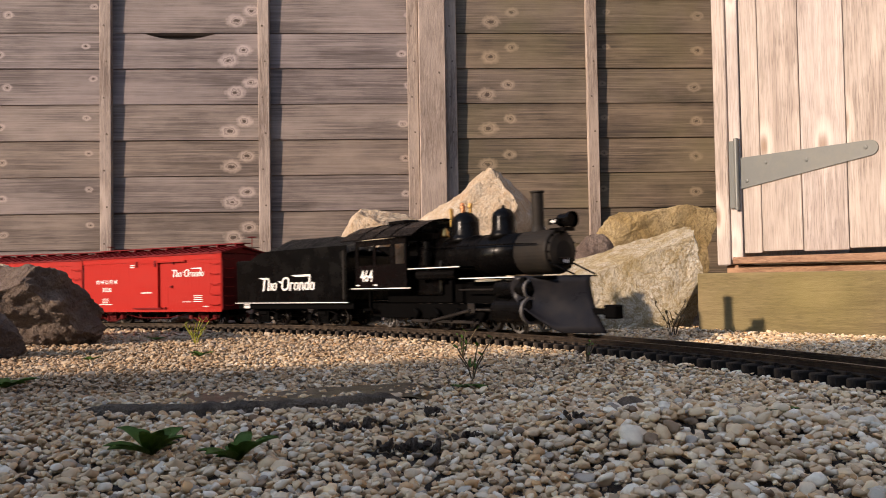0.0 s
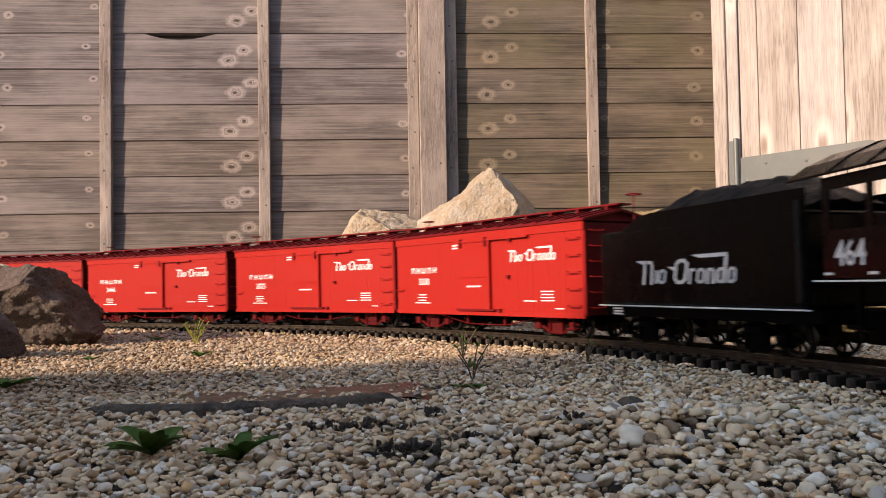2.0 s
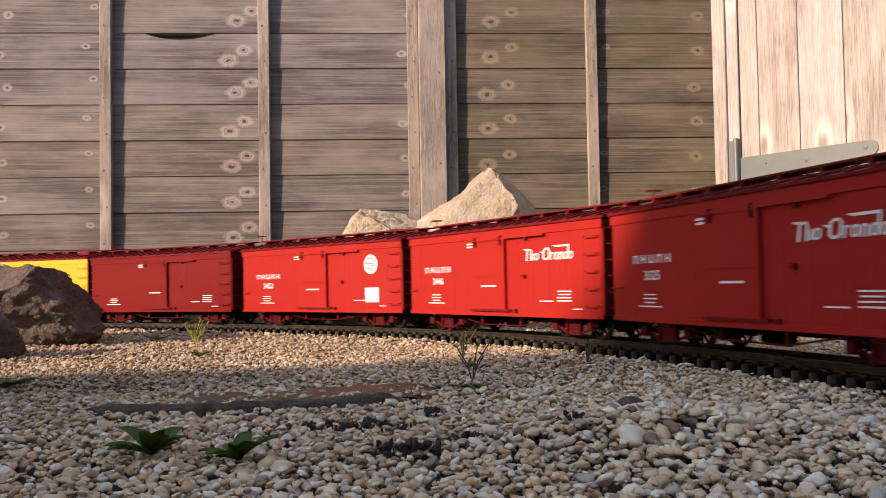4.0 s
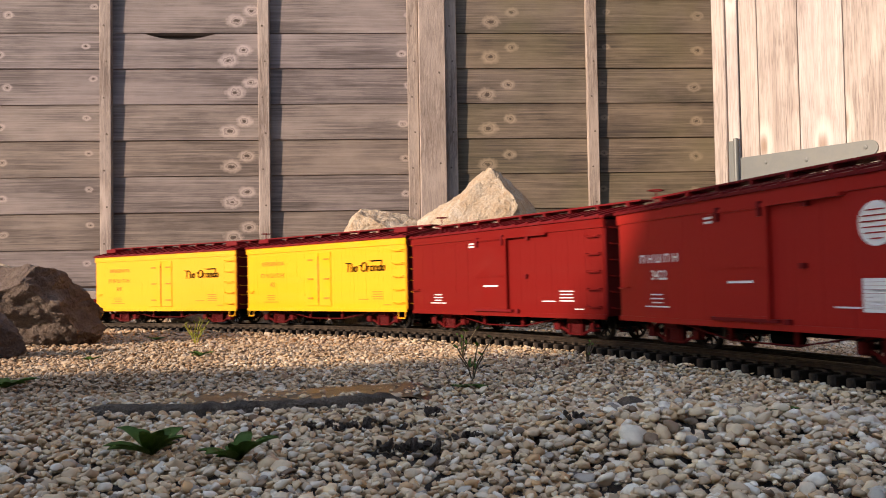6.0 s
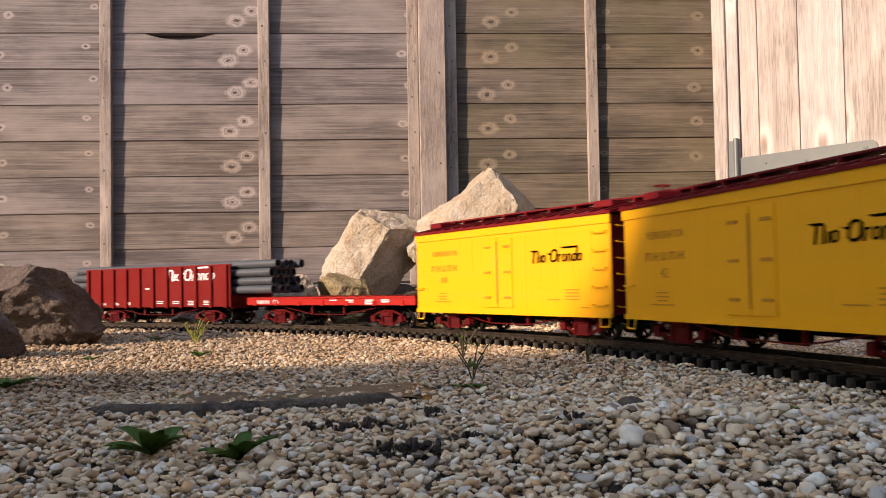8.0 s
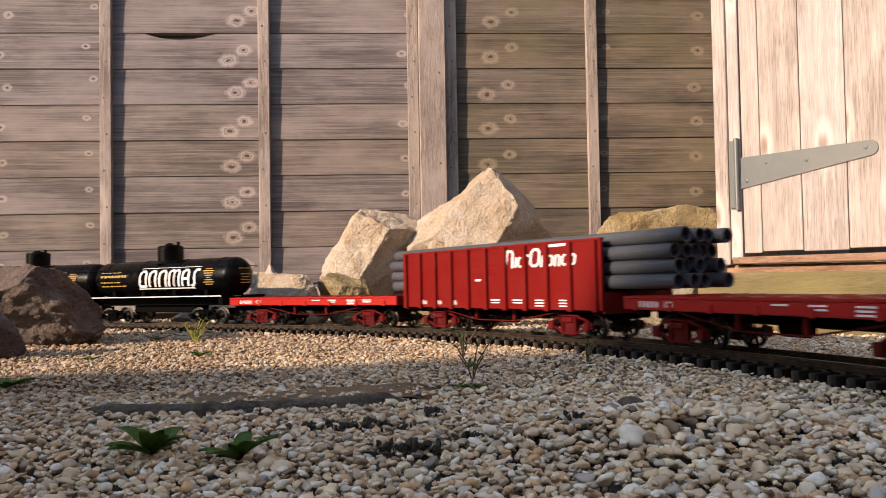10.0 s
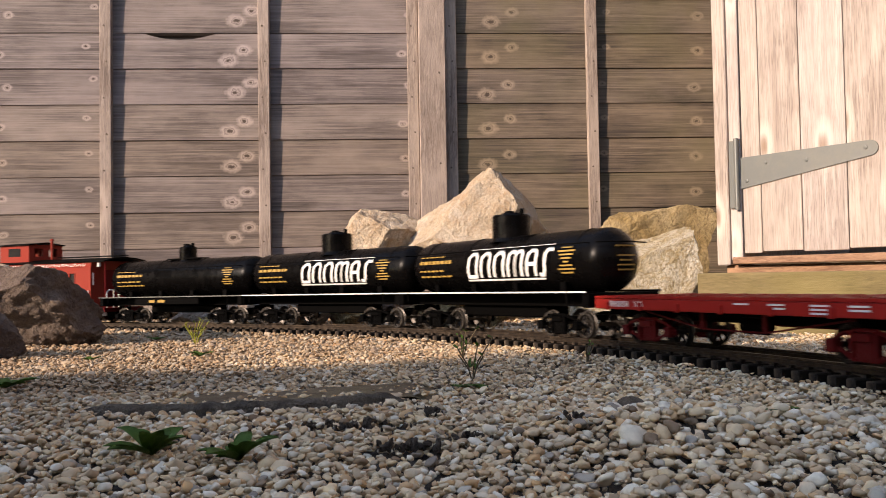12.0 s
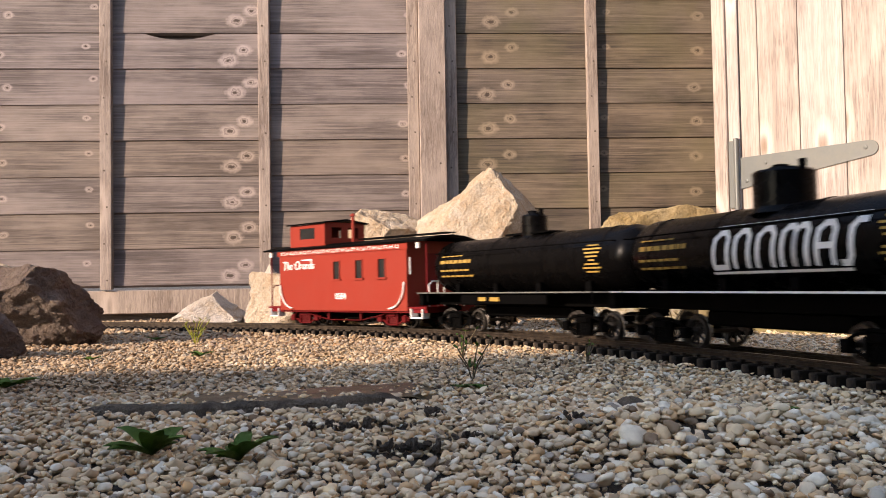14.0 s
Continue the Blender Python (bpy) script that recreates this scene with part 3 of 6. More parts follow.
def slab_spot(x, y):
    """0 off the slab, 1 on its rim, 2 on its wet pan."""
    if not -0.282 < x < 0.005:
        return 0
    d = y - rim_line(x)
    if -0.003 < d < 0.013:
        return 1 if -0.262 < x < -0.035 else 0
    return 2 if 0 < d < 0.085 + 0.04 * noise.noise(Vector((x * 22, y * 8, 4))) and -0.235 < x < -0.005 else 0


# ---- railway track ----
GAUGE = 0.050


def build_track():
    line = tagged(new("model_railway_track"), "narrow model railway track with dark rails and plastic ties", "railway track", kind="structure")
    prof = ((-0.0032, -0.0084), (0.0032, -0.0084), (0.0032, -0.0072), (0.0008, -0.0062), (0.0008, -0.003), (0.0016, -0.0024), (0.0016, 0.0), (-0.0016, 0.0), (-0.0016, -0.0024), (-0.0008, -0.003), (-0.0008, -0.0062), (-0.0032, -0.0072))
    for side in (GAUGE / 2, -GAUGE / 2):
        bm = B()
        prev = None
        for s in np.arange(-8.6, 4.6, 0.03):
            ring = [bm.verts.new(on_track(s, side + a, b)[0]) for a, b in prof]
            if prev:
                for i in range(12):
                    bm.faces.new((prev[i], prev[(i + 1) % 12], ring[(i + 1) % 12], ring[i]))
            prev = ring
        bmesh.ops.recalc_face_normals(bm, faces=bm.faces)
        part("rail", bm, RAIL_METAL, line, "dull brown metal rail")
    tie = B()
    box(tie, -0.0052, 0.0052, -0.046, 0.046, -0.0185, -0.0086, bevel=0.0012)
    for y in (GAUGE / 2, -GAUGE / 2):
        for d in (0.006, -0.006):
            box(tie, -0.003, 0.003, y + d - 0.0022, y + d + 0.0022, -0.0086, -0.0062)
    me = bpy.data.meshes.new("tie")
    tie.to_mesh(me)
    tie.free()
    me.materials.append(TIE_PLASTIC)
    far_v, far_f = [], []
    base = [tuple(v.co) for v in me.vertices]
    faces = [tuple(p.vertices) for p in me.polygons]
    for i, s in enumerate(np.arange(-8.5, 4.5, 0.0228)):
        p, t = on_track(s)
        m = Matrix.Translation(p) @ Matrix.Rotation(t, 4, "Z")
        if -1.6 < s < 0.9:
            piece("tie", me, None, line, at=m)
        else:
            o = len(far_v)
            far_v += [tuple(m @ Vector(v)) for v in base]
            far_f += [tuple(a + o for a in f) for f in faces]
    rest = bpy.data.meshes.new("far_ties")
    rest.from_pydata(far_v, [], far_f)
    tagged(piece("far_ties", rest, TIE_PLASTIC, line), kind="stuff")


build_track()


# ---- rolling stock: x forward, y to the left of travel, z up from the rail top ----
SPEED = 0.4894
START = (( 0.0, 0.014), (0.5, 0.004), (1.0, 0.002), (1.5, -0.012), (2.0, -0.006), (2.5, 0.0), (14.0, 0.0))
TRAIN = []        # (thing, place on the line at 7 s, bogie distance, trucks, wheelsets)
TEXTS = {}


def rolled(t):
    """How far the train has come along the line since 7 s."""
    return SPEED * (t - 7) - 0.00037 * (t - 7) ** 2 + float(np.interp(t, [a for a, b in START], [b for a, b in START]))


def lettering(text, height):
    """Flat letters of the built-in font as a mesh, centred, in x and z, facing -y."""
    if (text, height) not in TEXTS:
        cu = bpy.data.curves.new("lettering", "FONT")
        cu.body, cu.size, cu.align_x, cu.align_y, cu.extrude, cu.offset = text, height * 1.4, "CENTER", "CENTER", 0.0, height * 0.02
        cu.resolution_u = 2
        ob = new("lettering", cu)
        me = bpy.data.meshes.new_from_object(ob.evaluated_get(bpy.context.evaluated_depsgraph_get()))
        bpy.data.objects.remove(ob)
        me.transform(Matrix.Rotation(radians(90), 4, "X"))
        TEXTS[text, height] = me
    return TEXTS[text, height]


def letters(name, text, height, x, y, z, material, parent, stretch=1.0, m=None):
    me = lettering(text, height).copy()
    me.materials.clear()
    return piece(name, me, material, parent, at=Matrix.Translation((x, y, z)) @ (m or Matrix()) @ Matrix.Diagonal((stretch, 1, 1, 1)))


def bars(name, rows, x, y, z, material, parent, tall=0.0022, gap=0.0042):
    """Rows of small writing too fine to read, as bars. rows: widths."""
    bm = B()
    for i, w in enumerate(rows):
        box(bm, x - w / 2, x + w / 2, y - 0.0002, y + 0.0003, z - i * gap - tall / 2, z - i * gap + tall / 2)
    return part(name, bm, material, parent)


def blocks(name, n, width, height, x, y, z, material, parent):
    """A row of letter-sized blocks with open middles, for marks that are not lettered."""
    bm = B()
    w = width / n
    t = height * 0.22
    for i in range(n):
        a = x - width / 2 + w * (i + 0.18)
        b = a + w * 0.60
        box(bm, a, a + t, y - 0.0002, y + 0.0003, z - height / 2, z + height / 2)
        box(bm, b - t, b, y - 0.0002, y + 0.0003, z - height / 2, z + height / 2)
        up = (0.28, -0.11, -0.5)[i % 3]
        box(bm, a + t, b - t, y - 0.0002, y + 0.0003, z + height * up, z + height * (up + 0.22))
    return part(name, bm, material, parent)


def speed_mark(x, y, z, width, material, parent, squat=0.78):
    """The road's slanted speed-line emblem as plain shapes: two words of block strokes under swept bars."""
    bm = B()
    u = width / 12.0

    def poly(pts):
        vs = [bm.verts.new((x + px * u, y, z + pz * u * squat)) for px, pz in pts]
        f = bm.faces.new(vs)
        f.normal_update()
        if f.normal.y > 0:
            f.normal_flip()

    def stroke(x0, z0, x1, z1, t=0.30):
        d = Vector((x1 - x0, z1 - z0)).normalized()
        n = Vector((-d.y, d.x)) * t / 2
        poly(((x0 - n.x, z0 - n.y), (x1 - n.x, z1 - n.y), (x1 + n.x, z1 + n.y), (x0 + n.x, z0 + n.y)))

    def chain(pts, t=0.30):
        for (xa, za), (xb, zb) in zip(pts, pts[1:]):
            d = Vector((xb - xa, zb - za)).normalized() * t * 0.35
            stroke(xa - d.x, za - d.y, xb + d.x, zb + d.y, t)

    def ring(xa, xb, za, zb, t=0.28, lean=0.14):
        c = 0.28 * (xb - xa)
        pts = ((xa, za + c), (xa + c, za), (xb - c, za), (xb, za + c), (xb, zb - c), (xb - c, zb), (xa + c, zb), (xa, zb - c), (xa, za + c))
        chain([(px + lean * (pz + 1.2), pz) for px, pz in pts], t)

    # swept bars, uprights, rings and arches
    poly(((-6.0, 1.22), (-4.5, 1.22), (-4.5, 0.86), (-5.3, 0.86)))
    chain(((-5.1, -1.15), (-4.8, 1.05), (-4.0, 1.0), (-3.85, 0.7), (-4.0, -1.15)), 0.34)
    stroke(-3.45, -1.15, -3.28, 0.2, 0.30)
    ring(-3.05, -2.35, -1.05, 0.12)
    poly(((-1.9, 0.52), (-0.7, 0.44), (-0.75, 0.12), (-1.2, 0.12)))
    ring(-1.05, 0.25, -1.05, 1.05, 0.34)
    chain(((0.75, -1.15), (0.92, 0.1), (1.4, 0.12)), 0.28)
    ring(1.65, 2.35, -1.05, 0.12)
    chain(((2.8, -1.15), (2.97, 0.1), (3.4, 0.12), (3.55, -0.1), (3.45, -1.15)), 0.28)
    ring(3.85, 4.5, -1.05, 0.12)
    stroke(4.6, -1.15, 4.95, 1.35, 0.30)
    poly(((1.0, 1.55), (5.1, 1.62), (5.0, 1.25), (2.0, 1.22)))
    ring(5.0, 5.65, -1.05, 0.12)
    return part("emblem", bm, material, parent)


WHEELS = {}
RUNGS = {}


def wheelset_mesh(r, spokes, bright):
    key = (r, spokes, bright)
    if key not in WHEELS:
        bm = B()
        rod(bm, (0, -0.042, 0), (0, 0.042, 0), 0.0024, 8)
        for sgn in (1, -1):
            m = Matrix.Translation((0, sgn * (GAUGE / 2), 0)) @ Matrix.Rotation(radians(90 * -sgn), 4, "X")
            lathe(bm, [(r * 0.80, -0.0012), (r + 0.0018, -0.0030), (r + 0.0018, -0.0018), (r, -0.0010), (r * 0.985, 0.0034), (r * 0.80, 0.0036)], 24, m, cap=False)
            lathe(bm, [(r * 0.80, 0.0036), (r * 0.80, -0.0012)], 24, m, cap=False)
            lathe(bm, [(r * 0.28, -0.002), (r * 0.28, 0.0042), (r * 0.12, 0.0050)], 12, m)
            for i in range(spokes):
                a = 2 * math.pi * i / spokes
                d = m.to_3x3() @ Vector((math.cos(a), math.sin(a), 0))
                o = m.translation
                rod(bm, o + d * r * 0.2, o + d * r * 0.84, r * 0.075, 5)
        bmesh.ops.recalc_face_normals(bm, faces=bm.faces)
        me = bpy.data.meshes.new("wheelset")
        bm.to_mesh(me)
        bm.free()
        me.materials.append(bright)
        WHEELS[key] = me
    return WHEELS[key]


def truck(parent, x, material, r=0.0163, base=0.074, bright=None, spokes=8):
    """An arch-bar truck with two wheelsets, that turns on its pin."""
    tr = tagged(new("truck"), "arch-bar truck")
    tr.parent = parent
    tr.matrix_basis = Matrix.Translation((x, 0, 0))
    h = base / 2
    for y in (0.041, -0.041):
        bm = B()
        for pts in (((-h - 0.009, r), (-h + 0.006, r + 0.008), (-0.012, r + 0.013), (0.012, r + 0.013), (h - 0.006, r + 0.008), (h + 0.009, r)),
                    ((-h - 0.009, r - 0.002), (-h + 0.008, r - 0.003), (-0.014, r - 0.010), (0.014, r - 0.010), (h - 0.008, r - 0.003), (h + 0.009, r - 0.002))):
            for (xa, za), (xb, zb) in zip(pts, pts[1:]):
                rod(bm, (xa, y, za), (xb, y, zb), 0.0019, 6)
        for xx in (-0.013, 0.013):
            box(bm, xx - 0.002, xx + 0.002, y - 0.003, y + 0.003, r - 0.011, r + 0.013)
        for xx in (-0.006, 0.0, 0.006):
            rod(bm, (xx, y, r - 0.009), (xx, y, r + 0.006), 0.0028, 8)
        for xx in (-h, h):
            box(bm, xx - 0.0055, xx + 0.0055, y - 0.0055, y + 0.0045, r - 0.006, r + 0.005, bevel=0.0012)
        part("side_frame", bm, material, tr)
    part("bolster", boxed(-0.010, 0.010, -0.046, 0.046, r + 0.004, r + 0.011, bevel=0.001), material, tr)
    sets = []
    for xx in (-h, h):
        sets.append((piece("wheelset", wheelset_mesh(r, spokes, bright or DARK_STEEL), None, tr, at=Matrix.Translation((xx, 0, r))), r, xx))
    return tr, sets


def couplers(parent, half, z=0.034):
    for sgn in (1, -1):
        bm = B()
        box(bm, min(sgn * (half - 0.02), sgn * (half + 0.006)), max(sgn * (half - 0.02), sgn * (half + 0.006)), -0.004, 0.004, z - 0.004, z + 0.004)
        box(bm, min(sgn * (half + 0.004), sgn * (half + 0.016)), max(sgn * (half + 0.004), sgn * (half + 0.016)), -0.008, 0.006, z - 0.007, z + 0.007, bevel=0.002)
        part("coupler", bm, BLACK_MATT, parent)



def rung(parent, x, y, z, w, material, drop=0.0):
    key = (round(w, 4), material.name)
    if key not in RUNGS:
        bm = B()
        tube_path(bm, [(-w / 2, 0.0005, 0), (-w / 2, -0.0035, 0), (-w / 2 + 0.002, -0.004, -0.0012), (w / 2 - 0.002, -0.004, -0.0012), (w / 2, -0.0035, 0), (w / 2, 0.0005, 0)], 0.0008, 5)
        me = bpy.data.meshes.new("grab_iron")
        bm.to_mesh(me)
        bm.free()
        me.materials.append(material)
        RUNGS[key] = me
    return piece("grab_iron", RUNGS[key], None, parent, at=Matrix.Translation((x, y, z)))


def enlist(thing, s, pins, trucks):
    TRAIN.append((thing, s, pins, trucks))


def underframe(car, half, z, material, trusses=True):
    part("centre_sill", boxed(-half + 0.005, half - 0.005, -0.012, 0.012, z - 0.012, z, bevel=0.001), BLACK_MATT, car)
    if trusses:
        for y in (-0.046, 0.046):
            bm = B()
            tube_path(bm, [(-half * 0.62, y, z - 0.002), (-0.045, y, z - 0.017), (0.045, y, z - 0.017), (half * 0.62, y, z - 0.002)], 0.0009, 6)
            part("truss_rod", bm, material, car)
            for x in (-0.045, 0.045):
                part("queen_post", boxed(x - 0.0022, x + 0.0022, y - 0.0022, y + 0.0022, z - 0.017, z), material, car)
    part("brake_cylinder", rodded((-0.012, -0.022, z - 0.013), (0.02, -0.022, z - 0.013), 0.008, 14), BLACK_MATT, car)


def house_car(s, half, z0, z1, body_mat, label, emblem=None, number=None, herald=False, reefer=False, rungs_mat=None, group="boxcars of the train", name="boxcar"):
    """A wooden boxcar or reefer: sheathed body, door, ladders, ribbed roof, trucks."""
    car = empty(name, label, "freight car", group)
    hw = 0.0620
    bm = boxed(-half, half, -hw, hw, z0, z1, bevel=0.001)
    body = part("body", bm, body_mat, car)
    # ends in a darker red: the shade between cars is put into the colour
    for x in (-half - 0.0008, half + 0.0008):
        part("end_wall", boxed(x - 0.0008, x + 0.0008, -hw + 0.001, hw - 0.001, z0, z1 + 0.008), TRUCK_RED, car, "dark red end wall with the shade between cars in its colour")
    # sheathing boards stand a hair proud of one another
    n = 42
    w = (2 * half - 0.004) / n
    if (half, z0, z1, body_mat.name) not in RUNGS:
        bm = boxed(-w / 2 + 0.0001, w / 2 - 0.0001, -0.0006, 0.0006, z0 + 0.0005, z1 - 0.001)
        me = bpy.data.meshes.new("plank")
        bm.to_mesh(me)
        bm.free()
        me.materials.append(body_mat)
        RUNGS[half, z0, z1, body_mat.name] = me
    for i in range(n):
        piece("plank", RUNGS[half, z0, z1, body_mat.name], None, body, at=Matrix.Translation((-half + 0.002 + w * (i + 0.5), -hw - 0.00004 * (i % 3), 0)))
    side = -hw - 0.0009
    for y in (-hw - 0.0004, hw + 0.0004):
        part("fascia", boxed(-half - 0.001, half + 0.001, y - 0.0016, y + 0.0016, z1 - 0.001, z1 + 0.010), body_mat, car)
        part("side_sill", boxed(-half, half, y - 0.0012, y + 0.0012, z0 - 0.0035, z0 + 0.002), body_mat, car)
    roof_mat = ROOF_RED
    rh = z1 + 0.010
    roof = part("roof", prism(B(), ((-hw - 0.004, rh), (0, rh + 0.013), (hw + 0.004, rh), (hw + 0.004, rh + 0.003), (0, rh + 0.0165), (-hw - 0.004, rh + 0.003)), -half - 0.004, half + 0.004), roof_mat, car, "ribbed roof painted dark red")
    for i in range(17):
        x = -half + 0.006 + (2 * half - 0.012) * i / 16
        part("roof_rib", prism(B(), ((-hw - 0.0045, rh + 0.0005), (-hw - 0.0045, rh + 0.0048), (0, rh + 0.0185), (hw + 0.0045, rh + 0.0048), (hw + 0.0045, rh + 0.0005)), x - 0.003, x + 0.003), roof_mat, roof)
    for y in (-0.008, 0.0, 0.008):
        part("running_board", boxed(-half - 0.010, half + 0.010, y - 0.0036, y + 0.0036, rh + 0.0205, rh + 0.0226), roof_mat, roof)
    for i in range(9):
        x = -half + 0.01 + (2 * half - 0.02) * i / 8
        part("saddle", boxed(x - 0.002, x + 0.002, -0.013, 0.013, rh + 0.016, rh + 0.0205), roof_mat, roof)
    # the door hangs just behind the middle
    d0, d1 = (-0.040, 0.036) if not reefer else (-0.034, 0.034)
    if reefer:
        for a, b in ((d0, -0.0006), (0.0006, d1)):
            door = part("door", boxed(a, b, side - 0.0012, side + 0.0006, z0 + 0.006, z1 - 0.006, bevel=0.0005), body_mat, car)
            for z in (z0 + 0.02, z0 + 0.055, z0 + 0.09):
                part("door_hinge", boxed(min(a, b) + 0.004 if a < -0.01 else b - 0.018, min(a, b) + 0.018 if a < -0.01 else b - 0.004, side - 0.0024, side - 0.001, z - 0.0015, z + 0.0015), CAR_ORANGE, door)
        part("latch_bar", rodded((0.0, side - 0.002, z0 + 0.012), (0.0, side - 0.002, z1 - 0.012), 0.0011, 6), CAR_ORANGE, car)
        for x in (-half + 0.03, half - 0.03):
            part("hatch", boxed(x - 0.016, x + 0.016, -0.045, -0.015, rh + 0.010, rh + 0.0185, bevel=0.001), roof_mat, roof)
            part("hatch", boxed(x - 0.016, x + 0.016, 0.015, 0.045, rh + 0.010, rh + 0.0185, bevel=0.001), roof_mat, roof)
            part("hatch_rest", rodded((x - 0.018, -0.03, rh + 0.0195), (x + 0.018, -0.03, rh + 0.0195), 0.0011, 6), roof_mat, roof)
    else:
        door = part("door", boxed(d0, d1, side - 0.0034, side - 0.0002, z0 + 0.006, z1 - 0.002, bevel=0.0006), body_mat, car)
        for z in (z0 + 0.007, z0 + 0.052, z1 - 0.004):
            part("door_batten", boxed(d0 + 0.001, d1 - 0.001, side - 0.0044, side - 0.0033, z - 0.0012, z + 0.0012), body_mat, door)
        part("door_edge", boxed(d1 - 0.0025, d1 + 0.001, side - 0.005, side - 0.0004, z0 + 0.005, z1 - 0.001), body_mat, door)
        bars("door_mark", (0.034,), -0.002, side - 0.0037, z0 + 0.038, WHITE, door, 0.0022)
        part("door_track", boxed(d0 - 0.006, d1 + 0.085, side - 0.0052, side, z1 - 0.004, z1 - 0.001), body_mat, car)
        part("door_track", boxed(d0 - 0.006, d1 + 0.010, side - 0.0045, side, z0 + 0.003, z0 + 0.006), ROOF_RED, car)
        for x in (d0 + 0.008, d1 - 0.008):
            part("door_hanger", boxed(x - 0.002, x + 0.002, side - 0.0062, side - 0.003, z1 - 0.012, z1 + 0.001), ROOF_RED, door)
        for x, z in ((d1 + 0.045, z1 - 0.006), (d1 + 0.04, z0 + 0.050), (d1 + 0.02, z0 + 0.004)):
            part("door_stop", boxed(x - 0.003, x + 0.003, side - 0.004, side, z - 0.002, z + 0.0025), ROOF_RED, car)
    rm = rungs_mat or body_mat
    for i in range(5):
        rung(car, half - 0.017, side, z0 + 0.012 + i * (z1 - z0 - 0.022) / 4, 0.022, rm)
    rung(car, -half + 0.014, side, z0 + 0.034, 0.018, rm)
    for i in range(6):
        me = rung(car, half + 0.0009, 0, z0 + 0.010 + i * 0.019, 0.022, rm)
        me.matrix_basis = Matrix.Translation((half, -0.043, z0 + 0.010 + i * 0.019)) @ Matrix.Rotation(radians(90), 4, "Z")
    for x in (-half + 0.012, half - 0.012):
        bm = B()
        tube_path(bm, [(x - 0.008, -hw, z0), (x - 0.008, -hw - 0.001, z0 - 0.014), (x + 0.008, -hw - 0.001, z0 - 0.014), (x + 0.008, -hw, z0)], 0.0010, 6)
        part("step", bm, rm if reefer else BLACK_MATT, car)
    part("brake_staff", rodded((half + 0.006, 0.02, z0), (half + 0.006, 0.02, rh + 0.034), 0.0010, 6), roof_mat, car)
    part("brake_wheel", lathe(B(), [(0.0095, 0), (0.0105, 0.0008), (0.0095, 0.0016), (0.0082, 0.0008), (0.0095, 0)], 20, Matrix.Translation((half + 0.006, 0.02, rh + 0.034)), cap=False), roof_mat, car)
    # lettering
    ink = WHITE if not reefer else CAR_ORANGE
    face = side - 0.0003
    if number:
        blocks("reporting_mark", 5, 0.078, 0.0088, -0.140, face, z0 + 0.064, ink, car)
        if number == "bars":
            blocks("car_number", 2, 0.018, 0.0085, -0.140, face, z0 + 0.046, ink, car)
        else:
            letters("car_number", number, 0.0100, -0.140, face, z0 + 0.046, ink, car, 1.1)
    if emblem == "white":
        speed_mark(0.124, face - 0.0003, z0 + 0.078, 0.100, WHITE, car)
    if emblem == "black":
        speed_mark(0.124, face - 0.0003, z0 + 0.073, 0.104, BLACK_MATT, car)
    if herald:
        disc = lathe(B(), [(0.0165, 0), (0.0165, 0.0004)], 28, Matrix.Translation((0.150, face + 0.0001, z0 + 0.079)) @ Matrix.Rotation(radians(90), 4, "X"))
        h = part("herald", disc, WHITE, car, "round white herald")
        for i in range(6):
            w = (0.018, 0.026, 0.028, 0.026, 0.022, 0.012)[i]
            bars("herald_line", (w,), 0.150, face - 0.0006, z0 + 0.089 - i * 0.0042, body_mat, h, 0.0010)
        bars("notice", (0.033,) * 9, 0.152, face, z0 + 0.038, WHITE, car, 0.0026, 0.0028)
    bars("weight_mark", (0.022, 0.025, 0.020, 0.045), -0.145, face, z0 + 0.026, ink, car, 0.0014, 0.0042)
    bars("dimension_mark", (0.026, 0.022, 0.026, 0.026), 0.155, face, z0 + 0.030, ink, car, 0.0014, 0.0040)
    bars("service_mark", (0.026,), 0.120, face, z0 + 0.0175, ink, car, 0.0013)
    bars("corner_mark", (0.016,), 0.178, face, z0 + 0.008, ink, car, 0.0013)
    if not reefer:
        bars("tare_mark", (0.013, 0.013), -0.052, face, z1 - 0.007, WHITE, car, 0.0022)
    else:
        letters("service_name", "REFRIGERATOR", 0.0078, -0.138, face, z0 + 0.086, CAR_ORANGE, car, 0.92)
    underframe(car, half, z0, TRUCK_RED)
    couplers(car, half)
    tr = [truck(car, x, TRUCK_RED) for x in (-0.150, 0.150)]
    enlist(car, s, 0.150, tr)
    return car


house_car(2.361, 0.2235, 0.0305, 0.1365, CAR_RED, "bright red wooden boxcar with white emblem, number 3330", "white", "3330")
house_car(1.889, 0.2235, 0.0305, 0.1365, CAR_RED, "bright red wooden boxcar with white emblem, number 3325", "white", "3325")
house_car(1.408, 0.2235, 0.0305, 0.1365, CAR_RED, "bright red wooden boxcar with white emblem, number 3446", "white", "3446")
house_car(0.920, 0.2235, 0.0305, 0.1365, CAR_RED, "red wooden boxcar with round white herald, number 3422", None, "3422", True)
house_car(0.431, 0.2235, 0.0305, 0.1365, CAR_OXIDE, "plain oxide red wooden boxcar with sparse white marks")
house_car(-0.049, 0.2235, 0.0325, 0.1410, CAR_YELLOW, "yellow refrigerator car with red roof and black emblem", "black", "42", reefer=True, group="refrigerator cars", name="refrigerator_car")
house_car(-0.536, 0.2235, 0.0325, 0.1410, CAR_YELLOW, "yellow refrigerator car with red roof and black emblem", "black", "bars", reefer=True, group="refrigerator cars", name="refrigerator_car")


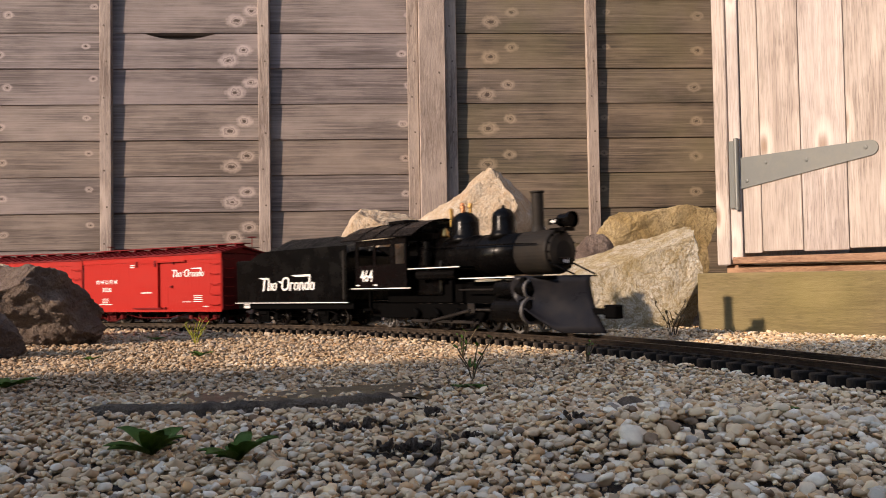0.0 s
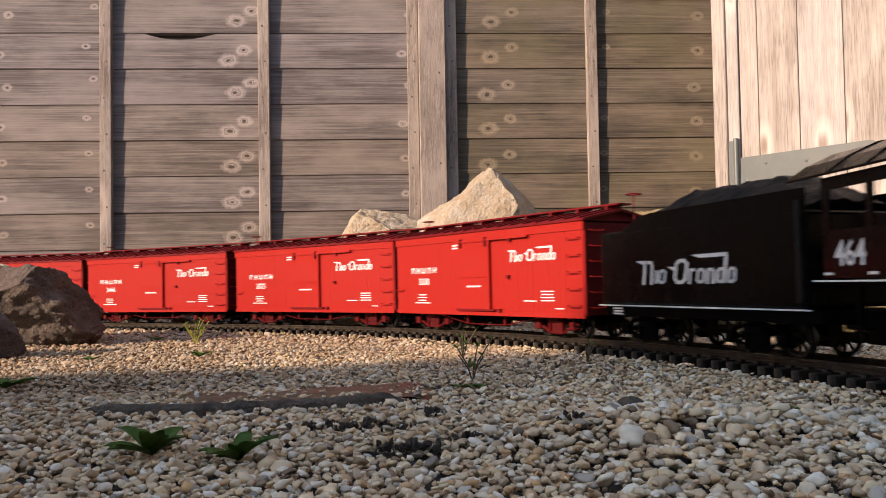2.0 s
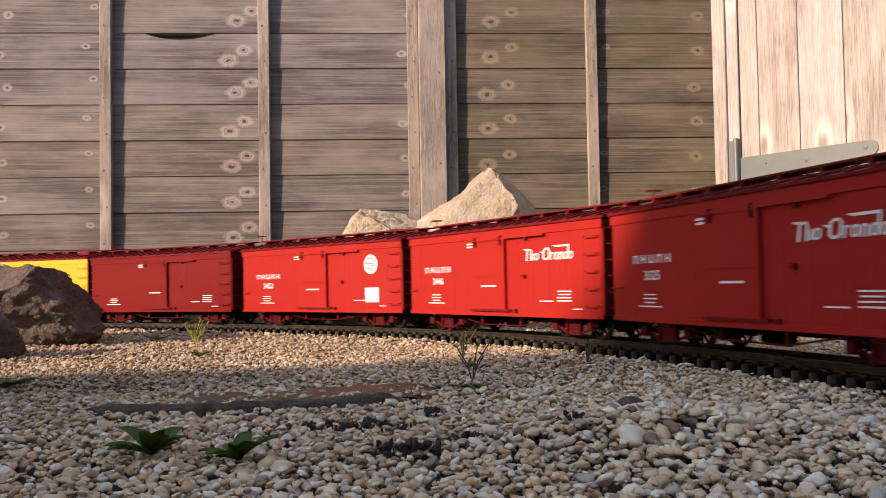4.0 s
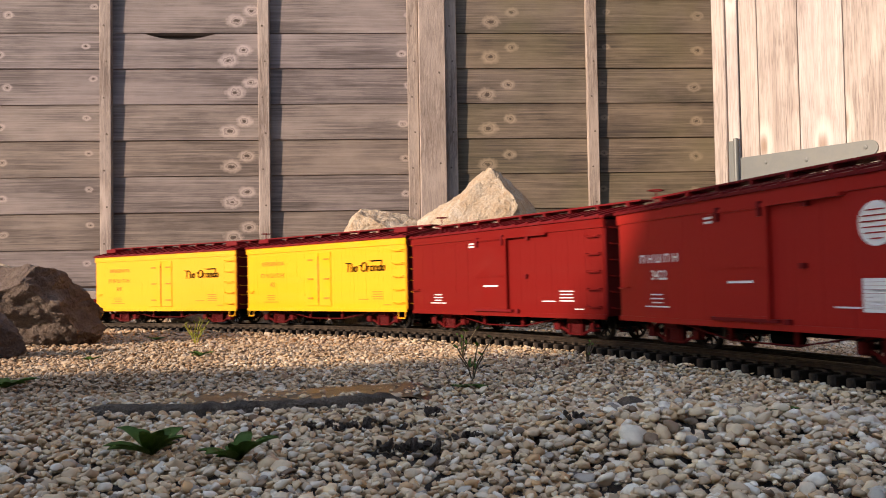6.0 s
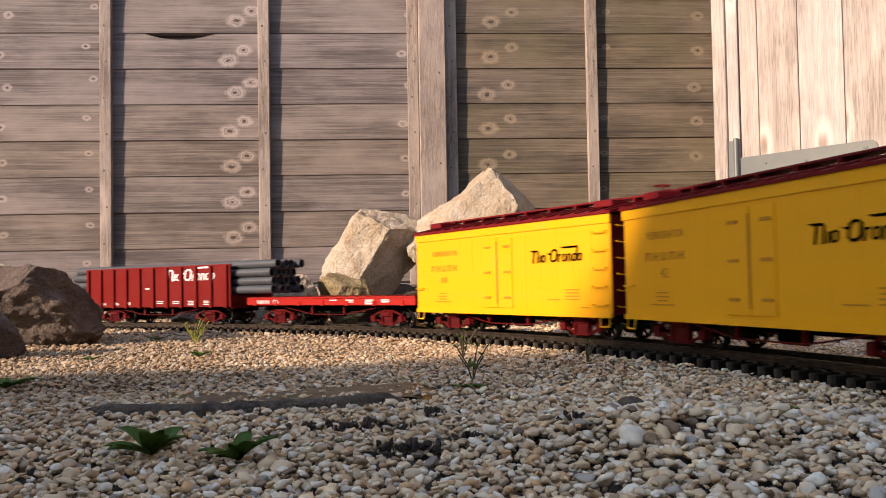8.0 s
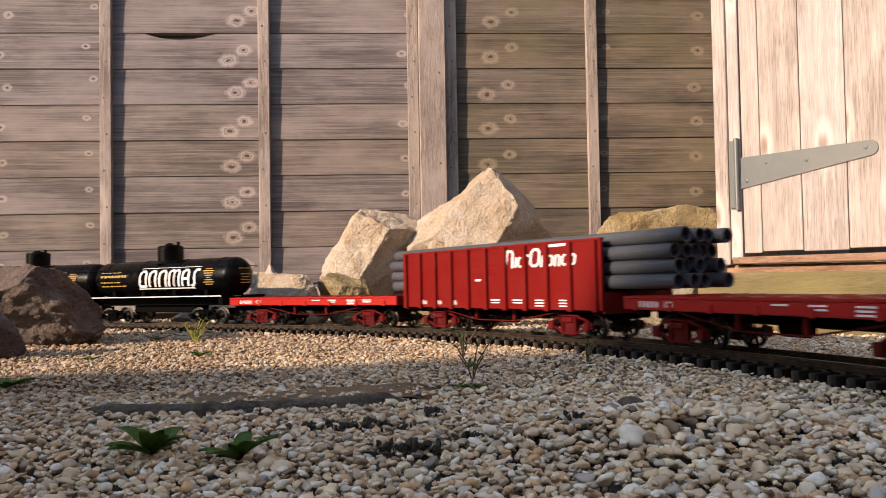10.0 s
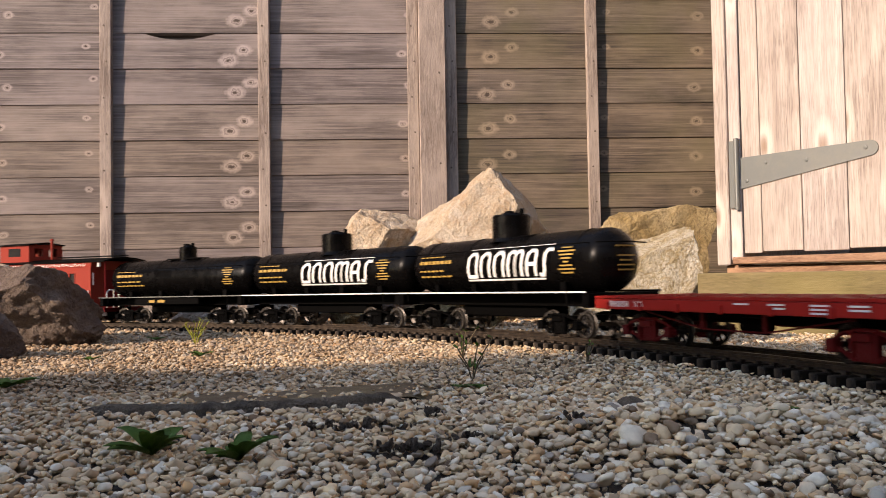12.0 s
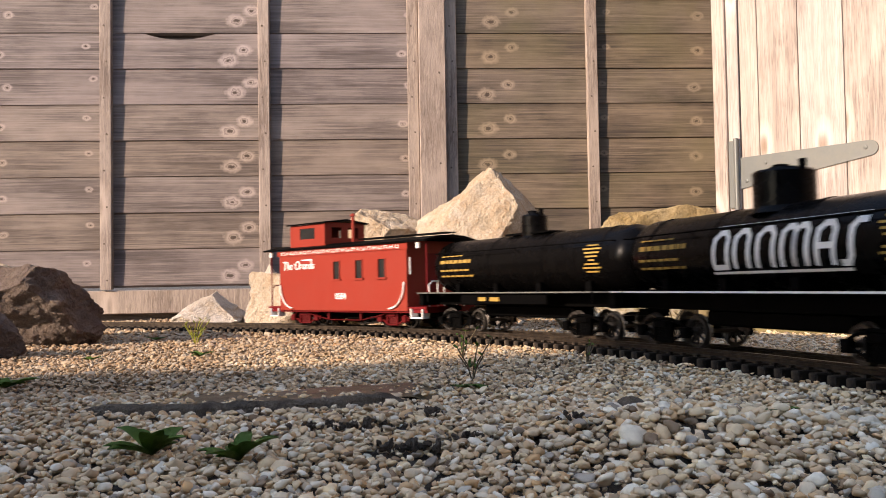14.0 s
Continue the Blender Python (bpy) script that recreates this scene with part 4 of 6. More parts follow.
def flat_car(s, number):
    car = empty("flatcar", "empty red wooden flatcar with white marks, number " + number, "freight car", "flatcars of the train")
    half, hw = 0.236, 0.060
    for i in range(44):
        a = -half + 2 * half * i / 44
        part("deck_plank", boxed(a + 0.0002, a + 2 * half / 44 - 0.0002, -hw, hw, 0.0515 + 0.0003 * (i % 3), 0.0545 + 0.0003 * (i % 3)), CAR_RED, car)
    for y in (-hw + 0.0025, hw - 0.0025):
        part("side_sill", boxed(-half, half, y - 0.0025, y + 0.0025, 0.0395, 0.0513, bevel=0.0006), CAR_RED, car)
    for x in (-half + 0.003, half - 0.003):
        part("end_sill", boxed(x - 0.003, x + 0.003, -hw + 0.0055, hw - 0.0055, 0.0395, 0.0513), CAR_RED, car)
    for i in range(7):
        x = -half + 0.03 + (2 * half - 0.06) * i / 6
        part("stake_pocket", boxed(x - 0.0035, x + 0.0035, -hw - 0.002, -hw, 0.0385, 0.0475, bevel=0.0006), CAR_RED, car)
    blocks("reporting_mark", 5, 0.042, 0.0065, -half + 0.055, -hw - 0.0004, 0.0458, WHITE, car)
    letters("car_number", number, 0.0066, -half + 0.095, -hw - 0.0005, 0.0458, WHITE, car)
    for x, n in ((0.03, 1), (0.075, 2), (0.125, 3), (0.165, 2)):
        bars("small_mark", (0.020,) * n, x, -hw - 0.0004, 0.0485, WHITE, car, 0.0016, 0.0032)
    underframe(car, half, 0.0395, TRUCK_RED)
    couplers(car, half)
    enlist(car, s, 0.155, [truck(car, x, TRUCK_RED) for x in (-0.155, 0.155)])
    return car


flat_car(-1.022, "1026")
flat_car(-2.050, "1046")


def gondola(s):
    car = empty("gondola_car", "high-sided oxide red gondola with white emblem, loaded with pipes", "freight car")
    half, hw, z0, z1 = 0.232, 0.0600, 0.037, 0.121
    part("floor", boxed(-half, half, -hw + 0.004, hw - 0.004, z0, z0 + 0.005), CAR_OXIDE, car)
    for y in (-hw + 0.0015, hw - 0.0015):
        wall = part("side", boxed(-half, half, y - 0.0015, y + 0.0015, z0, z1), CAR_OXIDE, car)
        for i in range(7):
            za = z0 + (z1 - z0) * i / 7
            o = -0.0019 if y < 0 else 0.0019
            part("side_plank", boxed(-half, half, y + min(0, o), y + max(0, o), za + 0.0003, za + (z1 - z0) / 7 - 0.0003), CAR_OXIDE, wall)
        for i in range(11):
            x = -half + 0.010 + (2 * half - 0.02) * i / 10
            sg = -1 if y < 0 else 1
            a, b = y + sg * 0.0015, y + sg * 0.0068
            part("stake", boxed(x - 0.0042, x + 0.0042, min(a, b), max(a, b), z0 - 0.002, z1 + 0.001, bevel=0.0007), CAR_OXIDE, wall)
        part("top_rail", boxed(-half, half, y - 0.003, y + 0.003, z1, z1 + 0.003), CAR_OXIDE, wall)
    for x in (-half + 0.002, half - 0.002):
        part("end_sill", boxed(x - 0.002, x + 0.002, -hw + 0.004, hw - 0.004, z0 - 0.004, z0 + 0.022), CAR_OXIDE, car)
    # the emblem runs behind the stakes
    face = -hw - 0.0006
    speed_mark(0.112, face - 0.0003, 0.1045, 0.155, WHITE, car)
    for x in (-0.17, -0.125, -0.085):
        blocks("reporting_mark", 2, 0.020, 0.0065, x, face - 0.0003, z0 + 0.008, WHITE, car)
    for x, n in ((0.02, 2), (0.07, 2), (0.118, 3), (0.165, 3)):
        bars("small_mark", (0.020,) * n, x, face - 0.0003, z0 + 0.012, WHITE, car, 0.0016, 0.0036)
    bars("small_mark", (0.012,), -0.02, face - 0.0003, z0 + 0.040, WHITE, car, 0.003)
    underframe(car, half, z0, TRUCK_RED)
    couplers(car, half)
    enlist(car, s, 0.155, [truck(car, x, TRUCK_RED) for x in (-0.155, 0.155)])
    # the load, four rows of five pipes
    load = empty("pipe_load", "bundle of long dark grey pipes stacked in four rows", "pipes")
    rng = random.Random(5)
    for row in range(4):
        for col in range(5):
            ro, ri = 0.0086, 0.0072
            x1 = 0.325 + rng.uniform(-0.012, 0.012)
            m = Matrix.Translation((-0.295 + rng.uniform(-0.006, 0.006), (col - 2) * 0.0192 + 0.003 * (row % 2) - 0.0015, 0.0705 + row * 0.0171)) @ Matrix.Rotation(radians(90), 4, "Y")
            bm = lathe(B(), [(ri, 0), (ro, 0), (ro, x1 + 0.295), (ri, x1 + 0.295), (ri, 0)], 20, m, cap=False)
            part("pipe", bm, PIPE_GREY, load, smooth=False)
    for x in (-0.20, 0.0, 0.20):
        part("bolster", boxed(x - 0.006, x + 0.006, -0.052, 0.052, 0.042, 0.0619), CAR_OXIDE, load)
    enlist(load, s, 0.155, [])


gondola(-1.543)


def tank_car(s, fancy, label):
    car = empty("tank_car", label, "tank car", "tank cars of the train")
    hl, r, zc = 0.229, 0.0410, 0.0995
    m = Matrix.Translation((0, 0, zc)) @ Matrix.Rotation(radians(90), 4, "Y")
    prof = [(r * math.cos(a), -hl + 0.026 - 0.026 * math.sin(a)) for a in [radians(x) for x in (88, 75, 60, 45, 30, 15, 0)]]
    prof += [(r, -0.1), (r, 0.0), (r, 0.1)] + [(p, -z) for p, z in prof[::-1]]
    tank = part("tank", lathe(B(), prof, 48, m), BLACK, car, "satin black riveted tank", smooth=True)
    for x in (-0.175, -0.062, 0.062, 0.175):
        part("band", lathe(B(), [(r + 0.0002, x - 0.002), (r + 0.0008, x - 0.0018), (r + 0.0008, x + 0.0018), (r + 0.0002, x + 0.002)], 40, m, cap=False), BLACK, tank)
    dr = 0.0285 if fancy else 0.0190
    dh = 0.172 if fancy else 0.168
    dome = part("dome", lathe(B(), [(dr + 0.004, zc + 0.0325), (dr, zc + 0.0385), (dr, dh - 0.002), (dr - 0.002, dh), (dr * 0.55, dh + 0.0005), (dr * 0.5, dh + 0.003), (0.003, dh + 0.0035)], 32), BLACK, car, smooth=False)
    part("valve", rodded((dr - 0.004, 0, dh - 0.001), (dr - 0.004, 0, dh + 0.008), 0.0035, 10), BLACK_MATT, dome)
    part("hatch_lid", lathe(B(), [(0.008, dh + 0.003), (0.008, dh + 0.006), (0.002, dh + 0.007)], 16, Matrix.Translation((-0.004, 0, 0))), BLACK, dome)
    part("frame", boxed(-0.226, 0.226, -0.030, 0.030, 0.040, 0.056, bevel=0.001), BLACK_MATT, car)
    for y in (-0.056, 0.056):
        part("running_board", boxed(-0.224, 0.224, y - 0.009, y + 0.009, 0.0575, 0.0600), BLACK_MATT, car)
        part("board_edge", boxed(-0.224, 0.224, y - 0.0096 if y < 0 else y + 0.009, y - 0.009 if y < 0 else y + 0.0096, 0.0584, 0.0602), WHITE if fancy else ZINC, car)
    # added black boxes close the view under the tank, standing in for shade there
    part("brake_rigging", boxed(-0.10, 0.10, -0.020, 0.020, 0.024, 0.040, bevel=0.002), BLACK_MATT, car)
    part("side_girder", boxed(-0.20, 0.20, -0.046, 0.046, 0.0562, 0.0572), BLACK_MATT, car)
    for x in (-0.219, 0.219):
        part("end_beam", boxed(x - 0.006, x + 0.006, -0.062, 0.062, 0.040, 0.058, bevel=0.001), BLACK_MATT, car)
    for x in (-0.15, -0.05, 0.05, 0.15):
        part("saddle", boxed(x - 0.005, x + 0.005, -0.036, 0.036, 0.055, 0.072), BLACK_MATT, car)
    rail = B()
    tube_path(rail, [(-0.20, -0.0445, zc + 0.021), (0.20, -0.0445, zc + 0.021)], 0.0009, 6)
    tube_path(rail, [(0.222, -0.044, zc + 0.021), (0.233, 0.0, zc + 0.0215), (0.222, 0.044, zc + 0.021)], 0.0009, 6)
    for x in (-0.2, -0.1, 0.0, 0.1, 0.2):
        rod(rail, (x, -0.0445, zc + 0.021), (x, -0.033, zc + 0.021), 0.0009, 5)
    part("handrail", rail, BLACK_MATT, car)
    for x in (-0.19, 0.19):
        part("ladder", tube_path(B(), [(x, -0.066, 0.045), (x, -0.066, 0.060)], 0.0012, 6), BLACK_MATT, car)
    # marks lie on the tank's round side
    def on_tank(x, up):
        a = math.asin(max(-0.95, min(0.95, (up - zc) / r)))
        return Vector((x, -(r + 0.0011) * math.cos(a), zc + (r + 0.0011) * math.sin(a)))

    def patch(bm, x0, x1, u0, u1, lean=0.0):
        n = 4
        for i in range(n):
            ua, ub = u0 + (u1 - u0) * i / n, u0 + (u1 - u0) * (i + 1) / n
            la, lb = lean * i / n, lean * (i + 1) / n
            bm.faces.new([bm.verts.new(on_tank(*p)) for p in ((x0 + la, ua), (x1 + la, ua), (x1 + lb, ub), (x0 + lb, ub))])

    if fancy:
        bm = B()

        def band(pts, t=0.0052):
            for (xa, za), (xb, zb) in zip(pts, pts[1:]):
                xa, xb = xa * 1.07 + 0.014, xb * 1.07 + 0.014
                d = Vector((xb - xa, zb - za)).normalized()
                k = max(1, int(abs(zb - za) / 0.006))
                nx, nz = -d.y * t / 2, d.x * t / 2
                xa, za, xb, zb = xa - d.x * t * 0.3, za - d.y * t * 0.3, xb + d.x * t * 0.3, zb + d.y * t * 0.3
                for i in range(k):
                    p, q = (xa + (xb - xa) * i / k, za + (zb - za) * i / k), (xa + (xb - xa) * (i + 1) / k, za + (zb - za) * (i + 1) / k)
                    bm.faces.new([bm.verts.new(on_tank(*c)) for c in ((p[0] - nx, p[1] - nz), (q[0] - nx, q[1] - nz), (q[0] + nx, q[1] + nz), (p[0] + nx, p[1] + nz))])

        def arch(xa, xb, lean=0.006):
            c = (xb - xa) * 0.3
            band([(xa, u0), (xa + lean * 0.75, u1 - c), (xa + lean + c, u1), (xb + lean - c, u1), (xb + lean * 0.75, u1 - c), (xb, u0)])

        # a row of rounded, leaning arches and hooks
        u0, u1 = zc - 0.0165, zc + 0.0160
        mid = zc - 0.002
        arch(-0.066, -0.047)
        band([(-0.066, u0), (-0.047, u0)])
        arch(-0.036, -0.018)
        arch(-0.006, 0.013)
        arch(0.024, 0.038)
        arch(0.038, 0.052)
        arch(0.063, 0.080)
        band([(0.066, mid), (0.083, mid)])
        band([(0.114, u1), (0.106, u1), (0.101, u1 - 0.005), (0.099, u0 + 0.006), (0.095, u0), (0.089, u0)])
        tagged(part("emblem", bm, WHITE, tank), "large white block emblem", kind="stuff")
        bm = B()
        patch(bm, -0.052, 0.138, zc + 0.0205, zc + 0.0225)
        patch(bm, -0.061, 0.117, zc - 0.0230, zc - 0.0205)
        part("emblem_line", bm, WHITE, tank)
    bm = B()
    rng = random.Random(int(s * 100))
    rows = ((zc + 0.0155, 0.0015, 0.060), (zc + 0.0070, 0.0050, 0.082), (zc - 0.0060, 0.0026, 0.070), (zc - 0.0145, 0.0026, 0.078))
    for up, tall, wide in rows:
        x = -0.190
        while x < -0.190 + wide:
            w = rng.uniform(0.006, 0.014)
            patch(bm, x, x + w, up - tall / 2, up + tall / 2)
            x += w + 0.003
    tagged(part("gold_mark", bm, GOLD_MARK, tank), "rows of small gold writing", kind="stuff")
    bm = B()
    for i in range(8):
        w = (0.010, 0.016, 0.013, 0.010, 0.005, 0.012, 0.016, 0.011)[i]
        patch(bm, 0.163 - w, 0.163 + w, zc + 0.017 - i * 0.0046 - 0.0010, zc + 0.017 - i * 0.0046 + 0.0010)
    tagged(part("gold_mark", bm, GOLD_MARK, tank), "rows of small gold writing", kind="stuff")
    bm = B()
    for i in range(6):
        w = (0.018, 0.0, 0.014, 0.010, 0.014, 0.013)[i]
        if w:
            box(bm, hl - 0.0004, hl + 0.0002, -w, w, zc + 0.0165 - i * 0.006 - 0.0010, zc + 0.0165 - i * 0.006 + 0.0010)
    tagged(part("end_mark", bm, GOLD_MARK, tank), "rows of small gold writing", kind="stuff")
    if not fancy:
        bars("frame_mark", (0.030,), -0.020, -0.0312, 0.049, GOLD_MARK, car, 0.006)
        part("side_plate", boxed(-0.10, 0.10, -0.0625, -0.060, 0.044, 0.056), BLACK_MATT, car)
        bars("frame_mark", (0.018, ), -0.045, -0.0629, 0.050, GOLD_MARK, car, 0.0055)
        bars("frame_mark", (0.022, ), -0.015, -0.0629, 0.050, GOLD_MARK, car, 0.0055)
        part("walkway", boxed(-0.05, 0.05, -0.016, 0.016, 0.1405, 0.143), BLACK_MATT, car)
    couplers(car, 0.222)
    enlist(car, s, 0.150, [truck(car, x, BLACK_MATT, bright=WHEEL_STEEL, r=0.0168) for x in (-0.150, 0.150)])
    return car


tank_car(-2.534, True, "black tank car with big white emblem and tall dome")
tank_car(-2.998, True, "black tank car with big white emblem and tall dome")
tank_car(-3.450, False, "plain black tank car with small gold writing")


def caboose(s):
    car = empty("caboose", "red wooden caboose with cupola and white curved grab irons", "caboose")
    hb, hw, z0, z1 = 0.177, 0.060, 0.030, 0.1335
    mat = CABOOSE_RED
    wins = (-0.004, 0.057, 0.116)
    xs = [-hb] + [e for w in wins for e in (w - 0.0085, w + 0.0085)] + [hb]
    body = part("side_wall", pierced(B(), xs, (z0, 0.0865, 0.1175, z1), -hw, -hw + 0.004, ((1, 1), (3, 1), (5, 1))), mat, car)
    part("side_wall", pierced(B(), xs, (z0, 0.0865, 0.1175, z1), hw - 0.004, hw, ((1, 1), (3, 1), (5, 1))), mat, car)
    part("end_wall", boxed(-hb, -hb + 0.004, -hw + 0.004, hw - 0.004, z0, z1 + 0.012), mat, car)
    part("end_wall", boxed(hb - 0.004, hb, -hw + 0.004, hw - 0.004, z0, z1 + 0.012), mat, car)
    part("floor", boxed(-0.218, 0.218, -hw + 0.0042, hw - 0.0042, z0 - 0.003, z0 + 0.003), ROOF_RED, car)
    for w in wins:
        win = part("window", boxed(w - 0.0085, w + 0.0085, -hw + 0.0015, -hw + 0.0025, 0.0865, 0.1175), GLASS_DARK, body)
        fr = B()
        for a, b, c, d in ((-0.0102, -0.0085, 0.085, 0.119), (0.0085, 0.0102, 0.085, 0.119), (-0.0085, 0.0085, 0.1175, 0.119)):
            box(fr, w + a, w + b, -hw - 0.0012, -hw + 0.003, c, d)
        part("window_frame", fr, mat, body)
        part("window_sill", boxed(w - 0.013, w + 0.013, -hw - 0.003, -hw + 0.002, 0.0835, 0.0865), mat, body)
    for y in (-hw - 0.0006, hw + 0.0006):
        part("letter_board", boxed(-hb - 0.006, hb + 0.004, y - 0.001, y + 0.001, z1 - 0.0015, z1 + 0.0085), mat, car)
    blocks("road_name", 24, 0.335, 0.0060, -0.004, -hw - 0.0019, z1 + 0.0035, WHITE, car)
    blocks("road_name", 24, 0.335, 0.0060, -0.004, hw + 0.0019, z1 + 0.0035, WHITE, car)
    speed_mark(-0.118, -hw - 0.0005, 0.114, 0.100, WHITE, car)
    letters("car_number", "0584", 0.0110, 0.006, -hw - 0.0006, 0.055, WHITE, car)
    arch = [(-hw - 0.005, 0.1425), (-hw - 0.005, 0.1455), (-0.03, 0.1525), (0, 0.1545), (0.03, 0.1525), (hw + 0.005, 0.1455), (hw + 0.005, 0.1425), (0.03, 0.1495), (0, 0.1515), (-0.03, 0.1495)]
    part("roof", prism(B(), arch, -0.226, 0.226), BLACK_MATT, car, "thin dark arched roof")
    part("running_board", boxed(0.0, 0.222, -0.012, 0.012, 0.157, 0.159), BLACK_MATT, car)
    # cupola
    c0, c1, cw = -0.158, -0.052, 0.048
    cupola = part("cupola", pierced(B(), (c0, c0 + 0.030, c1 - 0.030, c1), (0.146, 0.163, 0.183, 0.190), -cw, -cw + 0.003, ((1, 1),)), mat, car, "red cupola with windows")
    part("cupola_wall", pierced(B(), (c0, c0 + 0.030, c1 - 0.030, c1), (0.146, 0.163, 0.183, 0.190), cw - 0.003, cw, ((1, 1),)), mat, cupola)
    for xe in (c0 + 0.0015, c1 - 0.0015):
        wall = pierced(B(), (-cw + 0.003, -0.032, -0.008, 0.008, 0.032, cw - 0.003), (0.146, 0.163, 0.183, 0.192), -0.0015, 0.0015, ((1, 1), (3, 1)))
        part("cupola_wall", wall, mat, cupola, at=Matrix.Translation((xe, 0, 0)) @ Matrix.Rotation(radians(90), 4, "Z"))
    part("cupola_window", boxed(c0 + 0.030, c1 - 0.030, -cw + 0.001, -cw + 0.002, 0.163, 0.183), GLASS_DARK, cupola)
    part("cupola_roof", prism(B(), [(-cw - 0.005, 0.190), (-cw - 0.005, 0.1925), (0, 0.1985), (cw + 0.005, 0.1925), (cw + 0.005, 0.190), (0, 0.196)], c0 - 0.006, c1 + 0.006), BLACK_MATT, cupola)
    part("stovepipe", rod(rodded((-0.004, -0.02, 0.150), (-0.004, -0.02, 0.200), 0.0032, 12), (-0.004, -0.02, 0.200), (-0.004, -0.02, 0.205), 0.006, 12, 0.003), mat, car)
    # platforms, steps, rails
    for sg in (1, -1):
        x = sg * 0.198
        part("platform", boxed(x - 0.021, x + 0.021, -hw + 0.002, hw - 0.002, 0.033, 0.037), ROOF_RED, car)
        for y in (-0.052, 0.052):
            st = B()
            box(st, x - 0.013, x + 0.013, y - 0.008, y + 0.008, 0.018, 0.020)
            box(st, x - 0.014, x - 0.012, y - 0.008, y + 0.008, 0.018, 0.034)
            box(st, x + 0.012, x + 0.014, y - 0.008, y + 0.008, 0.018, 0.034)
            part("steps", st, WHITE, car, "white-edged platform steps")
            part("roof_post", rodded((x + sg * 0.018, y, 0.036), (x + sg * 0.018, y, 0.147), 0.0013, 6), ROOF_RED, car)
        rl = B()
        tube_path(rl, [(x + sg * 0.020, -0.050, 0.037), (x + sg * 0.020, -0.050, 0.072), (x + sg * 0.020, -0.042, 0.078), (x + sg * 0.020, 0.042, 0.078), (x + sg * 0.020, 0.050, 0.072), (x + sg * 0.020, 0.050, 0.037)], 0.0013, 6)
        for y in (-0.03, -0.015, 0.015, 0.03):
            rod(rl, (x + sg * 0.020, y, 0.037), (x + sg * 0.020, y, 0.078), 0.0010, 6)
        part("end_railing", rl, WHITE if sg > 0 else ROOF_RED, car)
        gi = B()
        pts = [(sg * (hb - 0.004), -hw - 0.003, 0.078)] + [(sg * (hb - 0.004 - 0.038 * (1 - math.cos(a))), -hw - 0.003, 0.078 - 0.044 * math.sin(a)) for a in [radians(d) for d in (20, 35, 50, 65, 80, 90)]]
        tube_path(gi, pts, 0.0014, 6)
        part("curved_grab_iron", gi, WHITE, car)
        part("end_grab_iron", rodded((sg * (hb + 0.002), -hw + 0.006, 0.09), (sg * (hb + 0.002), -hw + 0.006, 0.118), 0.0012, 6), WHITE, car)
        part("end_door", boxed(sg * hb - 0.0015, sg * hb + 0.0015, -0.016, 0.016, 0.038, 0.125), ROOF_RED, car)
        part("marker_lamp", rodded((sg * 0.205, -0.060, 0.132), (sg * 0.205, -0.060, 0.141), 0.0036, 10), WHITE, car)
    underframe(car, 0.21, z0, TRUCK_RED)
    couplers(car, 0.218, 0.031)
    enlist(car, s, 0.125, [truck(car, x, TRUCK_RED, base=0.066) for x in (-0.125, 0.125)])


caboose(-3.896)


